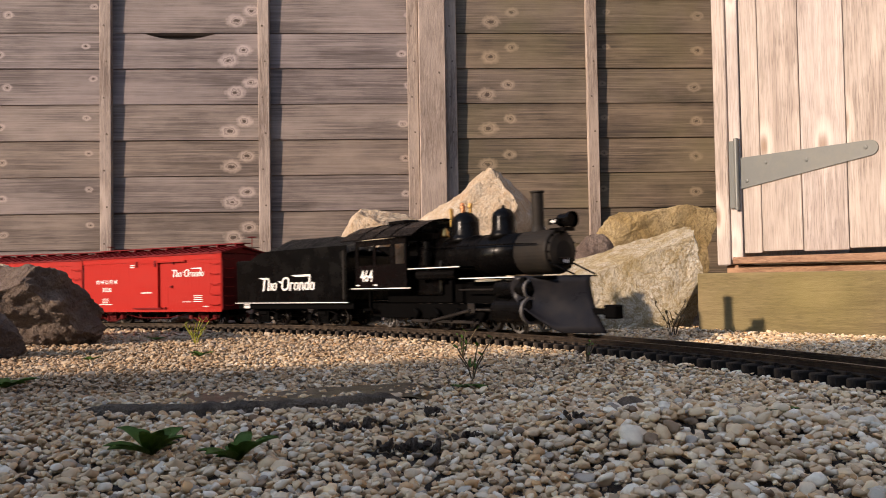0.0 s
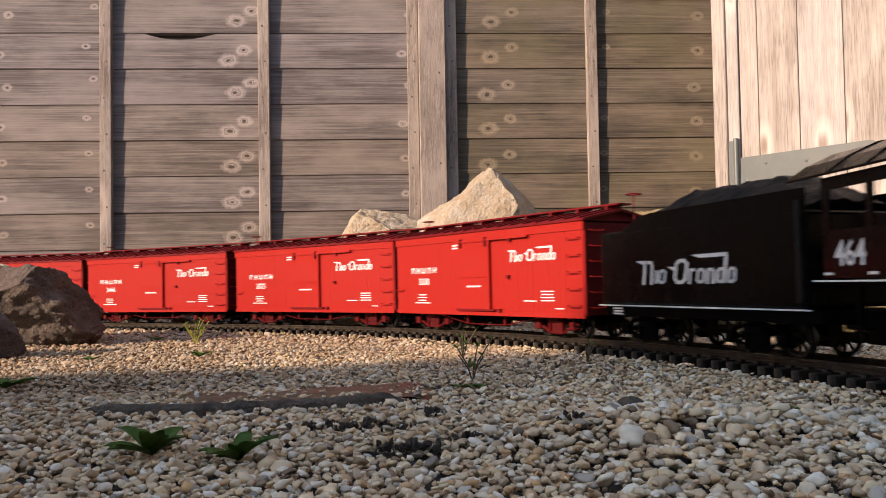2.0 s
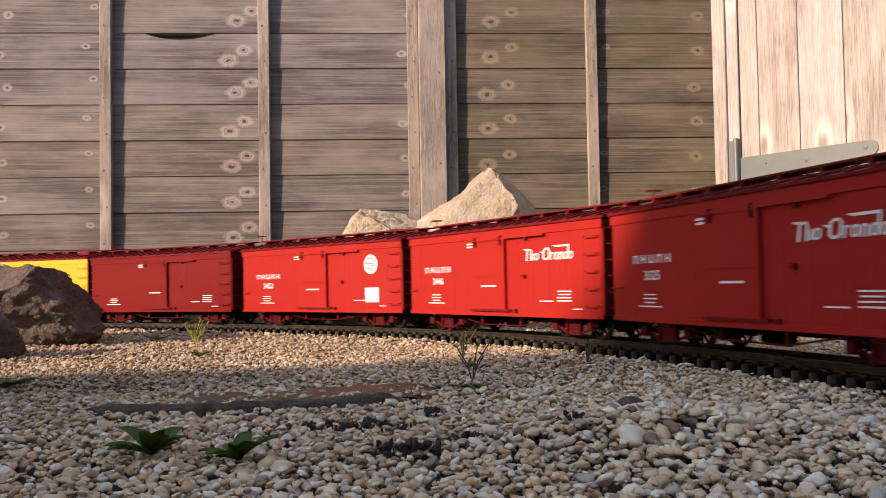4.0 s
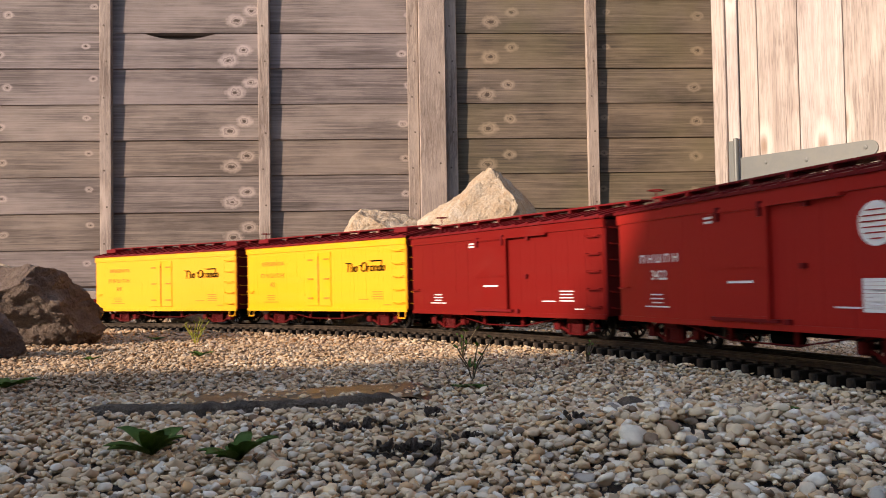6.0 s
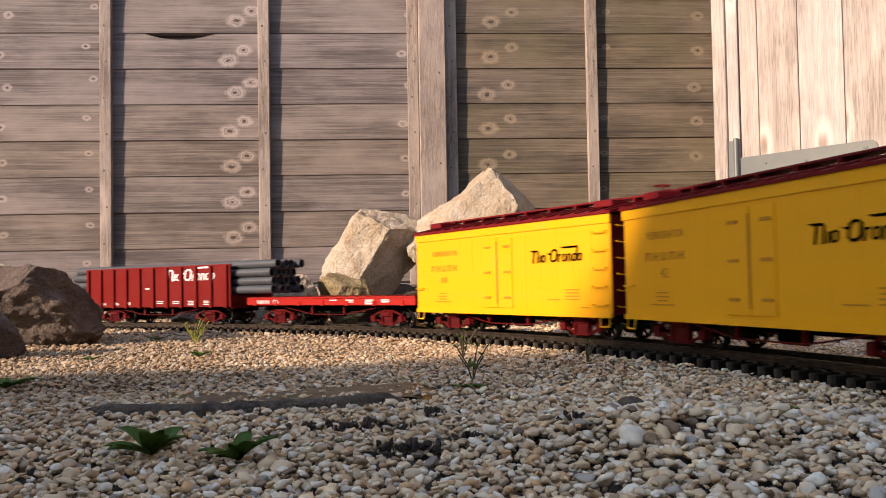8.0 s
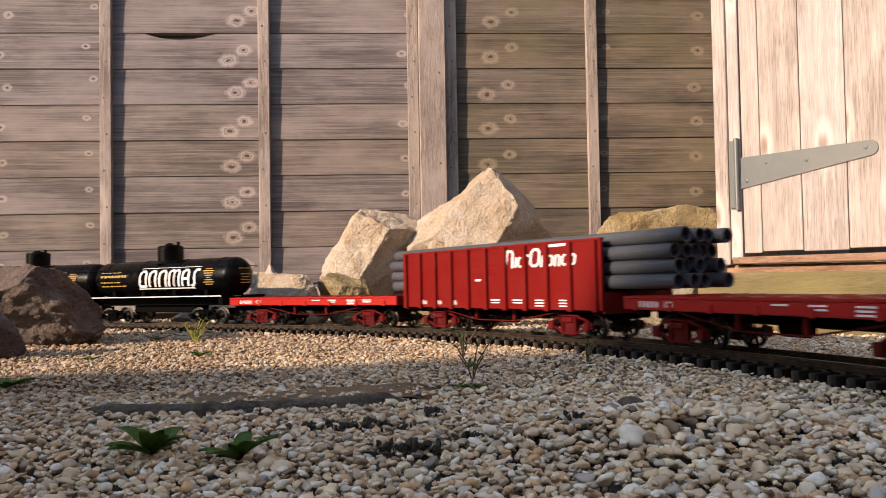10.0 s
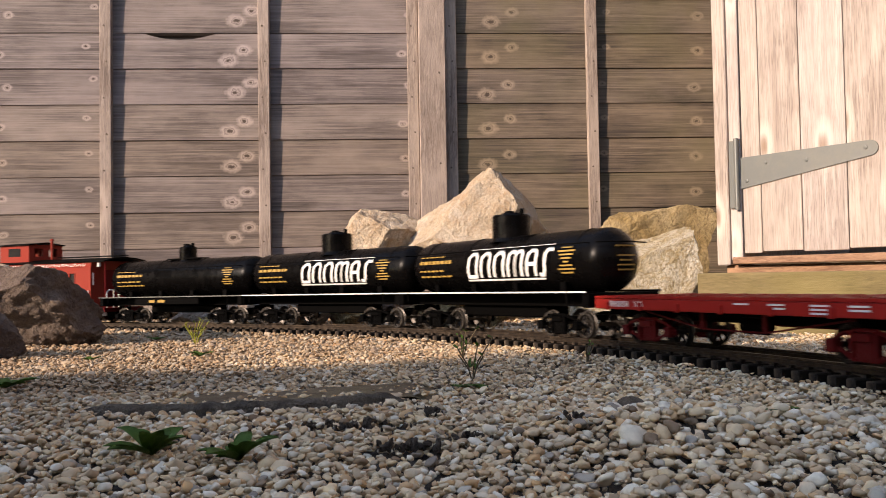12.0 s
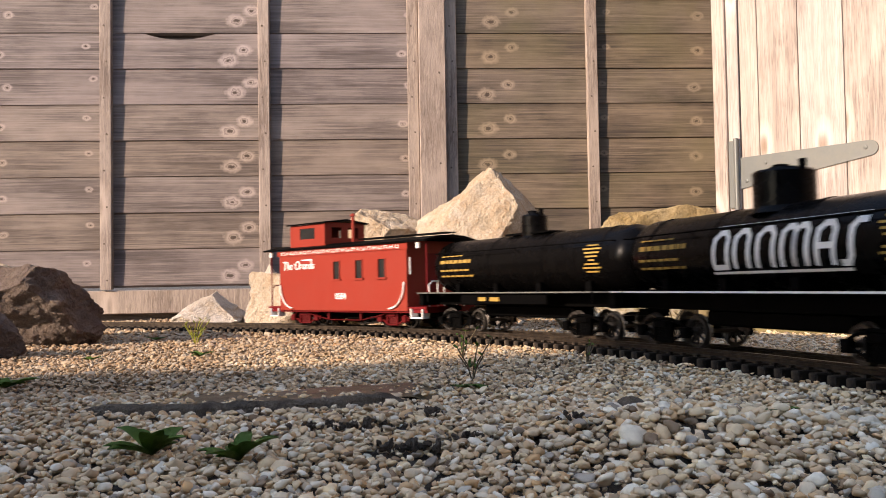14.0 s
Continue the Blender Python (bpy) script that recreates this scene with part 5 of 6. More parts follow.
def tender(s):
    car = empty("tender", "black locomotive tender with white emblem and coal load", "tender")
    half, hw = 0.158, 0.0600
    part("frame", boxed(-half - 0.002, half + 0.010, -hw + 0.006, hw - 0.006, 0.032, 0.043, bevel=0.001), BLACK_MATT, car)
    bm = B()
    box(bm, -half, half, -hw, hw, 0.0450, 0.128, bevel=0.004, segments=3)
    body = part("body", bm, BLACK, car, "satin black tender body")
    # coal bunker walls, lower towards the rear
    for y in (-hw + 0.001, hw - 0.001):
        wall = B()
        pts = [(-0.115, 0.126), (half, 0.126), (half, 0.146), (half - 0.02, 0.146), (-0.06, 0.1435), (-0.085, 0.140)]
        a = [wall.verts.new((x, y - 0.001, z)) for x, z in pts]
        b = [wall.verts.new((x, y + 0.001, z)) for x, z in pts]
        for i in range(6):
            wall.faces.new((a[i], a[(i + 1) % 6], b[(i + 1) % 6], b[i]))
        wall.faces.new(a[::-1])
        wall.faces.new(b)
        bmesh.ops.recalc_face_normals(wall, faces=wall.faces)
        part("bunker_side", wall, BLACK, body)
    part("side_stripe", boxed(-half - 0.003, half + 0.005, -hw - 0.002, -hw + 0.001, 0.0434, 0.0447), WHITE, car, "white edge stripe")
    part("front_post", rodded((half - 0.006, -hw - 0.0005, 0.05), (half - 0.006, -hw - 0.0005, 0.136), 0.0026, 10), SMOKEBOX, car)
    part("rear_ladder", tube_path(B(), [(-half - 0.003, -0.05, 0.05), (-half - 0.003, -0.05, 0.118)], 0.0011, 6), BLACK_MATT, car)
    coal = B()
    n, k = 34, 16
    g = {}
    for i in range(n + 1):
        for j in range(k + 1):
            x, y = -0.085 + 0.235 * i / n, -0.056 + 0.112 * j / k
            e = max(0, 1 - (2 * j / k - 1) ** 2) * min(1, 1.6 * math.sin(math.pi * min(1, max(0, i / n * 0.92 + 0.06))))
            g[i, j] = coal.verts.new((x, y, 0.131 + 0.035 * e ** 0.7 + 0.0045 * noise.noise(Vector((x * 160, y * 160, 2))) + 0.004 * noise.noise(Vector((x * 60, y * 60, 5)))))
    for i in range(n):
        for j in range(k):
            coal.faces.new((g[i, j], g[i + 1, j], g[i + 1, j + 1], g[i, j + 1]))
    bmesh.ops.solidify(coal, geom=list(coal.faces), thickness=0.003)
    part("coal", coal, COAL, car, "heap of shiny black coal")
    speed_mark(-0.004, -hw - 0.0006, 0.0800, 0.160, WHITE, car)
    bars("small_mark", (0.018, 0.018, 0.018), -half + 0.028, -hw + 0.004, 0.0405, WHITE, car, 0.002, 0.003)
    couplers(car, half - 0.004)
    part("drawbar", boxed(half, half + 0.03, -0.004, 0.004, 0.030, 0.036), BLACK_MATT, car)
    enlist(car, s, 0.088, [truck(car, x, BLACK_MATT, bright=DARK_STEEL, r=0.0168) for x in (-0.095, 0.080)])


def locomotive(s):
    loco = empty("steam_locomotive", "black narrow-gauge model steam locomotive with snow plow", "locomotive")
    RX = Matrix.Rotation(radians(90), 4, "Y")
    zc = 0.115
    m = Matrix.Translation((0, 0, zc)) @ RX
    boiler = part("boiler", lathe(B(), [(0.0335, -0.075), (0.0335, 0.03), (0.0312, 0.075), (0.0305, 0.160)], 40, m), BLACK, loco, "satin black boiler", smooth=True)
    for x, r in ((-0.07, 0.0342), (-0.01, 0.0341), (0.05, 0.0330), (0.073, 0.0322), (0.118, 0.0316)):
        part("boiler_band", lathe(B(), [(r - 0.001, x - 0.002), (r, x - 0.0016), (r, x + 0.0016), (r - 0.001, x + 0.002)], 36, m, cap=False), BLACK, boiler)
    sb = part("smokebox", lathe(B(), [(0.0312, 0.160), (0.0316, 0.1605), (0.0316, 0.220), (0.0305, 0.223), (0.026, 0.2245), (0.0255, 0.227), (0.015, 0.2305), (0.002, 0.2315)], 40, m), SMOKEBOX, loco, "grey graphite smokebox", smooth=False)
    for i in range(14):
        a = 2 * math.pi * i / 14
        part("bolt", rodded((0.223, 0.0282 * math.cos(a), zc + 0.0282 * math.sin(a)), (0.2265, 0.0282 * math.cos(a), zc + 0.0282 * math.sin(a)), 0.0013, 6), BLACK, sb)
    part("number_plate", boxed(0.231, 0.2335, -0.013, 0.013, zc - 0.019, zc - 0.009, bevel=0.0008), BLACK, sb)
    letters("plate_number", "464", 0.006, 0, 0, 0, WHITE, sb, 1.0, Matrix.Translation((0.2338, 0, zc - 0.014)) @ Matrix.Rotation(radians(90), 4, "Z"))
    part("chimney", lathe(B(), [(0.0135, 0.140), (0.011, 0.147), (0.0092, 0.153), (0.0090, 0.200), (0.0108, 0.2012), (0.0108, 0.2035), (0.0078, 0.2035), (0.0075, 0.19)], 28, Matrix.Translation((0.180, 0, 0)), cap=False), SMOKEBOX, loco, "tall grey straight stack")
    part("sand_dome", lathe(B(), [(0.025, 0.139), (0.0200, 0.148), (0.0182, 0.152), (0.0180, 0.170), (0.0162, 0.178), (0.010, 0.183), (0.003, 0.1855), (0.0025, 0.189), (0.001, 0.190)], 32, Matrix.Translation((0.106, 0, 0))), BLACK, loco, "rounded black sand dome", smooth=True)
    steam = part("steam_dome", lathe(B(), [(0.030, 0.138), (0.0248, 0.146), (0.0226, 0.150), (0.0223, 0.168), (0.0200, 0.177), (0.013, 0.184), (0.004, 0.187)], 32, Matrix.Translation((0.015, 0, 0))), BLACK, loco, "rounded black steam dome", smooth=True)
    part("safety_valve", lathe(B(), [(0.0035, 0.185), (0.0035, 0.191), (0.005, 0.192), (0.005, 0.196), (0.003, 0.197), (0.003, 0.201)], 14, Matrix.Translation((0.014, -0.004, 0))), COPPER, steam, "copper safety valve")
    part("safety_valve", lathe(B(), [(0.0028, 0.185), (0.0028, 0.192), (0.004, 0.193), (0.004, 0.200)], 14, Matrix.Translation((0.022, 0.005, 0))), BRASS, steam, "brass safety valve")
    wh = part("whistle", lathe(B(), [(0.002, 0.165), (0.002, 0.178), (0.0034, 0.179), (0.0034, 0.193), (0.002, 0.194)], 12, Matrix.Translation((-0.008, -0.010, 0))), BRASS, loco, "brass whistle")
    part("whistle_pipe", tube_path(B(), [(-0.008, -0.010, 0.166), (-0.013, -0.010, 0.163), (-0.013, -0.010, 0.152), (-0.006, -0.010, 0.148)], 0.0015, 6), BLACK, loco)
    bell = part("bell", lathe(B(), [(0.0095, 0.150), (0.0078, 0.153), (0.0065, 0.158), (0.0052, 0.163), (0.002, 0.1655)], 20, Matrix.Translation((-0.040, 0, 0))), BRASS, loco, "brass bell", smooth=True)
    part("bell_yoke", tube_path(B(), [(-0.040, -0.012, 0.146), (-0.040, -0.011, 0.162), (-0.040, 0, 0.167), (-0.040, 0.011, 0.162), (-0.040, 0.012, 0.146)], 0.0014, 6), BLACK, bell)
    hl = part("headlight", lathe(B(), [(0.0085, -0.010), (0.0095, -0.007), (0.0095, 0.008), (0.0105, 0.0085), (0.0105, 0.011), (0.0085, 0.011)], 24, Matrix.Translation((0.234, 0, 0.158)) @ RX), BLACK, loco, "black headlight with glass lens")
    part("lens", lathe(B(), [(0.0085, 0.008), (0.005, 0.0100), (0.001, 0.0108)], 20, Matrix.Translation((0.234, 0, 0.158)) @ RX), LENS, hl)
    part("visor", lathe(B(), [(0.0106, 0.010), (0.0113, 0.010), (0.0113, 0.015), (0.0106, 0.015), (0.0106, 0.010)], 24, Matrix.Translation((0.234, 0, 0.1583)) @ RX, cap=False), BLACK, hl)
    part("number_board", boxed(0.216, 0.235, -0.0150, -0.0125, 0.152, 0.160), BLACK, hl)
    letters("lamp_number", "464", 0.0050, 0.2255, -0.0155, 0.156, WHITE, hl)
    part("lamp_bracket", boxed(0.212, 0.242, -0.010, 0.010, 0.1425, 0.1475), BLACK, loco)
    # cab
    c0, c1, hw = -0.243, -0.066, 0.0600
    cab = B()
    for y0, y1 in ((-hw, -hw + 0.002), (hw - 0.002, hw)):
        box(cab, c0 + 0.02, c1, y0, y1, 0.070, 0.108)
        box(cab, c0 + 0.02, c1, y0, y1, 0.141, 0.151)
        for a, b in ((c0 + 0.020, c0 + 0.030), (-0.165, -0.157), (-0.112, -0.100), (c1 - 0.006, c1)):
            box(cab, a, b, y0, y1, 0.108, 0.141)
    box(cab, c1 - 0.002, c1, -hw + 0.002, -0.034, 0.070, 0.120)
    box(cab, c1 - 0.002, c1, 0.034, hw - 0.002, 0.070, 0.120)
    box(cab, c1 - 0.002, c1, -hw + 0.002, hw - 0.002, 0.145, 0.158)
    for a, b in ((-hw + 0.002, -hw + 0.006), (-0.036, -0.032), (0.032, 0.036), (hw - 0.006, hw - 0.002)):
        box(cab, c1 - 0.002, c1, a, b, 0.120, 0.145)
    cabin = part("cab", cab, BLACK, loco, "open-windowed black cab")
    part("cab_floor", boxed(c0, c1, -hw + 0.004, hw - 0.004, 0.064, 0.068), BLACK_MATT, cabin)
    part("backhead", boxed(c1 - 0.04, c1 - 0.003, -0.030, 0.030, 0.07, 0.142, bevel=0.008, segments=3), BLACK_MATT, cabin)
    arch = [(-0.068, 0.1515), (-0.068, 0.1535), (-0.05, 0.166), (-0.025, 0.177), (0, 0.181), (0.025, 0.177), (0.05, 0.166), (0.068, 0.1535), (0.068, 0.1515), (0.05, 0.1635), (0.025, 0.1745), (0, 0.1785), (-0.025, 0.1745), (-0.05, 0.1635)]
    roof = part("cab_roof", prism(B(), arch, -0.262, -0.036), BLACK, loco, "arched black cab roof")
    part("roof_hatch", boxed(-0.175, -0.120, -0.022, 0.022, 0.178, 0.184, bevel=0.001), BLACK, roof)
    for x in (-0.20, -0.15, -0.10):
        part("roof_rib", prism(B(), [(y, z + 0.0012) for y, z in arch[1:8]] + [(y, z) for y, z in arch[1:8]][::-1], x - 0.0012, x + 0.0012), BLACK, roof)
    letters("cab_number", "464", 0.0200, -0.186, -hw - 0.0005, 0.0885, WHITE, loco, 0.95)
    bars("builder_mark", (0.012,), -0.215, -hw - 0.0004, 0.0735, WHITE, loco, 0.0022)
    bars("builder_mark", (0.010,), -0.158, -hw - 0.0004, 0.0735, WHITE, loco, 0.0022)
    part("cab_stripe", boxed(c0 + 0.005, c1 + 0.012, -hw - 0.0012, -hw + 0.001, 0.0671, 0.0685), WHITE, loco, "white stripe along the cab floor")
    # running boards with white edges
    for y in (-1, 1):
        for a, b, z in ((-0.074, 0.067, 0.0985), (0.067, 0.205, 0.0805)):
            ya, yb = sorted((y * 0.028, y * 0.0565))
            part("running_board", boxed(a, b, ya, yb, z - 0.002, z + 0.0006), BLACK_MATT, loco)
            ya, yb = sorted((y * 0.0565, y * 0.0572))
            part("board_edge", boxed(a, b, ya, yb, z - 0.0007, z + 0.0007), WHITE, loco)
        part("air_tank", rodded((-0.05, y * 0.046, 0.0885), (0.05, y * 0.046, 0.0885), 0.0085, 16), BLACK, loco)
        part("hand_rail", tube_path(B(), [(-0.06, y * 0.037, 0.132), (0.16, y * 0.035, 0.128), (0.21, y * 0.035, 0.126)], 0.0010, 6), BLACK, loco)
        part("firebox_side", boxed(-0.072, -0.004, min(y * 0.026, y * 0.036), max(y * 0.026, y * 0.036), 0.055, 0.112, bevel=0.006, segments=2), BLACK, loco)
        part("smokebox_brace", rodded((0.222, y * 0.022, 0.100), (0.268, y * 0.020, 0.082), 0.0013, 6), BLACK, loco)
        # outside frame, cylinder and rods
        part("frame", boxed(-0.20, 0.20, min(y * 0.036, y * 0.040), max(y * 0.036, y * 0.040), 0.018, 0.042, bevel=0.001), BLACK_MATT, loco)
        cyl = part("cylinder", lathe(B(), [(0.008, 0.150), (0.0175, 0.152), (0.0175, 0.214), (0.013, 0.217), (0.005, 0.219)], 28, Matrix.Translation((0, y * 0.053, 0.034)) @ RX), BLACK, loco)
        part("valve_chest", lathe(B(), [(0.006, 0.148), (0.0125, 0.151), (0.0125, 0.213), (0.009, 0.216), (0.003, 0.218)], 24, Matrix.Translation((0, y * 0.051, 0.0635)) @ RX), BLACK, cyl)
        part("cylinder_ring", lathe(B(), [(0.0176, 0.2135), (0.0184, 0.214), (0.0184, 0.217), (0.0150, 0.2172)], 28, Matrix.Translation((0, y * 0.053, 0.034)) @ RX, cap=False), STEEL, cyl, "bright steel cylinder ring")
        part("valve_ring", lathe(B(), [(0.0126, 0.2125), (0.0134, 0.213), (0.0134, 0.216), (0.0105, 0.2162)], 24, Matrix.Translation((0, y * 0.051, 0.0635)) @ RX, cap=False), STEEL, cyl)
        part("piston_rod", rodded((0.085, y * 0.053, 0.034), (0.152, y * 0.053, 0.034), 0.0020, 8), DARK_STEEL, loco)
        part("crosshead_guide", boxed(0.080, 0.150, min(y * 0.050, y * 0.056), max(y * 0.050, y * 0.056), 0.0435, 0.0470), BLACK_MATT, loco)
        part("crosshead", boxed(0.084, 0.100, min(y * 0.049, y * 0.057), max(y * 0.049, y * 0.057), 0.029, 0.0434, bevel=0.001), DARK_STEEL, loco)
        part("main_rod", rodded((0.092, y * 0.058, 0.033), (0.0, y * 0.058, 0.0165), 0.0026, 6), DARK_STEEL, loco)
        part("side_rod", boxed(-0.062, 0.108, min(y * 0.0535, y * 0.0560), max(y * 0.0535, y * 0.0560), 0.0130, 0.0178, bevel=0.0008), DARK_STEEL, loco)
        part("valve_rod", rodded((0.060, y * 0.051, 0.0635), (0.148, y * 0.051, 0.0635), 0.0014, 6), DARK_STEEL, loco)
        part("link", boxed(0.040, 0.047, min(y * 0.048, y * 0.056), max(y * 0.048, y * 0.056), 0.045, 0.078, bevel=0.001), BLACK_MATT, loco)
        part("cab_step", boxed(-0.20, -0.175, min(y * 0.050, y * 0.058), max(y * 0.050, y * 0.058), 0.030, 0.033), BLACK_MATT, loco)
        part("step_hanger", boxed(-0.189, -0.185, min(y * 0.050, y * 0.054), max(y * 0.050, y * 0.054), 0.033, 0.064), BLACK_MATT, loco)
    part("air_pump", rod(rodded((-0.030, -0.044, 0.104), (-0.030, -0.044, 0.128), 0.0085, 16), (-0.030, -0.044, 0.129), (-0.030, -0.044, 0.142), 0.0065, 16), BLACK, loco)
    # wedge-shaped snow plow
    bm = B()
    n, k = 12, 8
    g = {}
    for sg in (-1, 1):
        for i in range(n + 1):
            for j in range(k + 1):
                u, v = i / n, j / k
                curl = 0.030 * (1 - v) ** 2.2 - 0.004 * math.sin(math.pi * v)
                x = 0.298 - 0.088 * u ** 1.1 - 0.020 * (1 - (1 - v) ** 2) * (1 - 0.4 * u) + curl * 0.25 - 0.010 * math.sin(math.pi * v) * u
                z = 0.0045 + 0.0765 * v + 0.034 * max(0, u - 0.55) ** 1.3 / 0.354 * (1 - v)
                g[sg, i, j] = bm.verts.new((x, sg * (0.066 * u), z))
        for i in range(n):
            for j in range(k):
                q = (g[sg, i, j], g[sg, i + 1, j], g[sg, i + 1, j + 1], g[sg, i, j + 1])
                bm.faces.new(q if sg > 0 else q[::-1])
    bmesh.ops.remove_doubles(bm, verts=bm.verts, dist=1e-5)
    bmesh.ops.recalc_face_normals(bm, faces=bm.faces)
    bmesh.ops.solidify(bm, geom=list(bm.faces), thickness=0.0018)
    plow = part("snow_plow", bm, PLOW_BLACK, loco, "black wedge snow plow", smooth=True)
    part("pilot_beam", boxed(0.198, 0.212, -0.060, 0.060, 0.060, 0.080, bevel=0.001), BLACK_MATT, loco)
    part("pilot_deck", boxed(0.190, 0.245, -0.050, 0.050, 0.0790, 0.0808), BLACK_MATT, loco)
    part("front_coupler", box(boxed(0.25, 0.318, -0.004, 0.004, 0.028, 0.036), 0.306, 0.328, -0.009, 0.008, 0.023, 0.041, bevel=0.002), BLACK_MATT, loco)
    part("ash_pan", boxed(-0.17, 0.14, -0.030, 0.030, 0.040, 0.075, bevel=0.004), BLACK_MATT, loco)
    # wheels, keyed with the rest
    sets = []
    for x in (-0.060, -0.005, 0.050, 0.105):
        sets.append((piece("driver_wheelset", wheelset_mesh(0.0245, 10, DARK_STEEL), None, loco, at=Matrix.Translation((x, 0, 0.0245))), 0.0245, x))
        for y in (-1, 1):
            me = boxed(-0.010, 0.006, min(y * 0.0425, y * 0.050), max(y * 0.0425, y * 0.050), -0.008, 0.008, bevel=0.002)
            part("crank", rod(me, (0, y * 0.046, -0.008), (0, y * 0.057, -0.008), 0.003, 8), BLACK_MATT, sets[-1][0])
    for x in (0.165, -0.165):
        sets.append((piece("pony_wheelset", wheelset_mesh(0.0150, 8, STEEL), None, loco, at=Matrix.Translation((x, 0, 0.0150))), 0.0150, x))
    TRAIN.append((loco, s, 0.085, [(None, sets)]))


tender(2.790)
locomotive(3.200)


# ---- weeds ----
def weed(x, y, n, size, material, label, upright=0.5, seed=1, name="weed"):
    rng = random.Random(seed)
    plant = empty(name, label, "plant", "weeds in the gravel", Matrix.Translation((x, y, ground_z(x, y) + 0.001)))
    for i in range(n):
        a = 2 * math.pi * i / n + rng.uniform(-0.35, 0.35)
        lift = upright * rng.uniform(0.5, 1.3)
        ln = size * rng.uniform(0.65, 1.15)
        w = ln * rng.uniform(0.20, 0.28)
        bm = B()
        prev = None
        for k in range(6):
            u = k / 5
            r = ln * u
            h = ln * (lift * u - 0.45 * lift * u * u) + 0.002
            ww = w * math.sin(math.pi * min(1, 0.12 + u * 0.86)) ** 0.8 * (0.55 if u == 0 else 1)
            row = [bm.verts.new((r, -ww, h + ww * 0.45)), bm.verts.new((r, 0, h)), bm.verts.new((r, ww, h + ww * 0.45))]
            if prev:
                for q in range(2):
                    bm.faces.new((prev[q], prev[q + 1], row[q + 1], row[q]))
            prev = row
        bmesh.ops.solidify(bm, geom=list(bm.faces), thickness=0.0004)
        part("leaf", bm, material, plant, smooth=True, at=Matrix.Rotation(a, 4, "Z"))
    return plant


def sprig(x, y, height, material, label, seed):
    """A thin branching stalk with tiny leaves."""
    rng = random.Random(seed)
    plant = empty("sprig", label, "plant", "weeds in the gravel", Matrix.Translation((x, y, ground_z(x, y))))
    tips = []
    for i in range(5):
        a, l = rng.uniform(0, 6.3), height * rng.uniform(0.6, 1.1)
        p = [Vector((0, 0, 0)), Vector((math.cos(a) * l * 0.15, math.sin(a) * l * 0.15, l * 0.5)), Vector((math.cos(a) * l * 0.5, math.sin(a) * l * 0.5, l))]
        tips += p[1:]
        part("stalk", tube_path(B(), p, 0.0007, 5), STALK if material is LEAF else material, plant)
    for k, p in enumerate(tips * 2):
        lf = B()
        d = Vector((rng.uniform(-1, 1), rng.uniform(-1, 1), rng.uniform(0, 1))).normalized() * height * 0.22
        sidev = d.cross(Vector((0, 0, 1))).normalized() * height * 0.05
        vs = [lf.verts.new(q) for q in (p, p + d * 0.5 + sidev, p + d, p + d * 0.5 - sidev)]
        lf.faces.new(vs)
        bmesh.ops.solidify(lf, geom=list(lf.faces), thickness=0.0003)
        part("leaf", lf, material, plant)


weed(-0.160, 0.460, 9, 0.024, LEAF, "dark green rosette weed growing in gravel", 1.0, 3)
weed(-0.108, 0.440, 10, 0.020, LEAF, "dark green low weed growing in gravel", 0.9, 5)
weed(0.018, 0.735, 6, 0.020, LEAF, "small flat green weed beside the slab", 0.2, 7)
weed(-0.408, 0.785, 9, 0.026, LEAF, "green weed clump in gravel", 0.5, 9)
weed(-0.325, 1.12, 7, 0.018, LEAF, "small green weed in gravel", 0.5, 11)
weed(-0.475, 1.13, 6, 0.016, LEAF, "small green weed in gravel", 0.4, 12)
weed(0.200, 0.505, 5, 0.012, LEAF, "tiny green seedling in gravel", 0.3, 13)
weed(-0.520, 1.52, 7, 0.018, LEAF, "small dark green weed by the track", 0.5, 14)
sprig(-0.415, 1.40, 0.042, LEAF_YELLOW, "bright yellow-green moss sprig by the track", 21)
sprig(-0.408, 1.39, 0.036, LEAF_YELLOW, "bright yellow-green moss sprig by the track", 22)
sprig(0.026, 0.80, 0.040, LEAF, "thin dry stalked weed beside the slab", 23)
sprig(0.022, 1.02, 0.036, LEAF, "thin branching weed beside the track", 26)
sprig(0.155, 0.92, 0.022, LEAF, "small green sprig in gravel", 24)
sprig(0.365, 1.36, 0.050, STALK, "dead brown weed behind the track", 25)
sprig(0.375, 1.37, 0.045, STALK, "dead brown weed behind the track", 27)


# ---- litter in the gravel ----
def soil_clump(x, y, spread, count, seed):
    rng = random.Random(seed)
    clump = empty("soil_clump", "dark crumbly soil and leaf litter lying on gravel", "soil", "soil clumps in the gravel", Matrix.Translation((x, y, ground_z(x, y))))
    for i in range(count):
        bm = B()
        bmesh.ops.create_icosphere(bm, subdivisions=2, radius=1.0)
        for v in bm.verts:
            v.co *= 1 + 0.75 * noise.noise(v.co * 1.9 + Vector((seed * 3 + i * 5.1, 0, 0))) + 0.4 * noise.noise(v.co * 4.3 + Vector((0, i * 3.7, seed)))
        r = rng.uniform(0.0008, 0.0023)
        m = Matrix.Translation((rng.gauss(0, spread), rng.gauss(0, spread * 0.55), rng.uniform(0.003, 0.0052))) @ Euler((rng.uniform(0, 6), rng.uniform(0, 6), rng.uniform(0, 6))).to_matrix().to_4x4() @ Matrix.Diagonal((r * 1.6, r, r * 0.7, 1))
        part("crumb", bm, LITTER, clump, at=m)


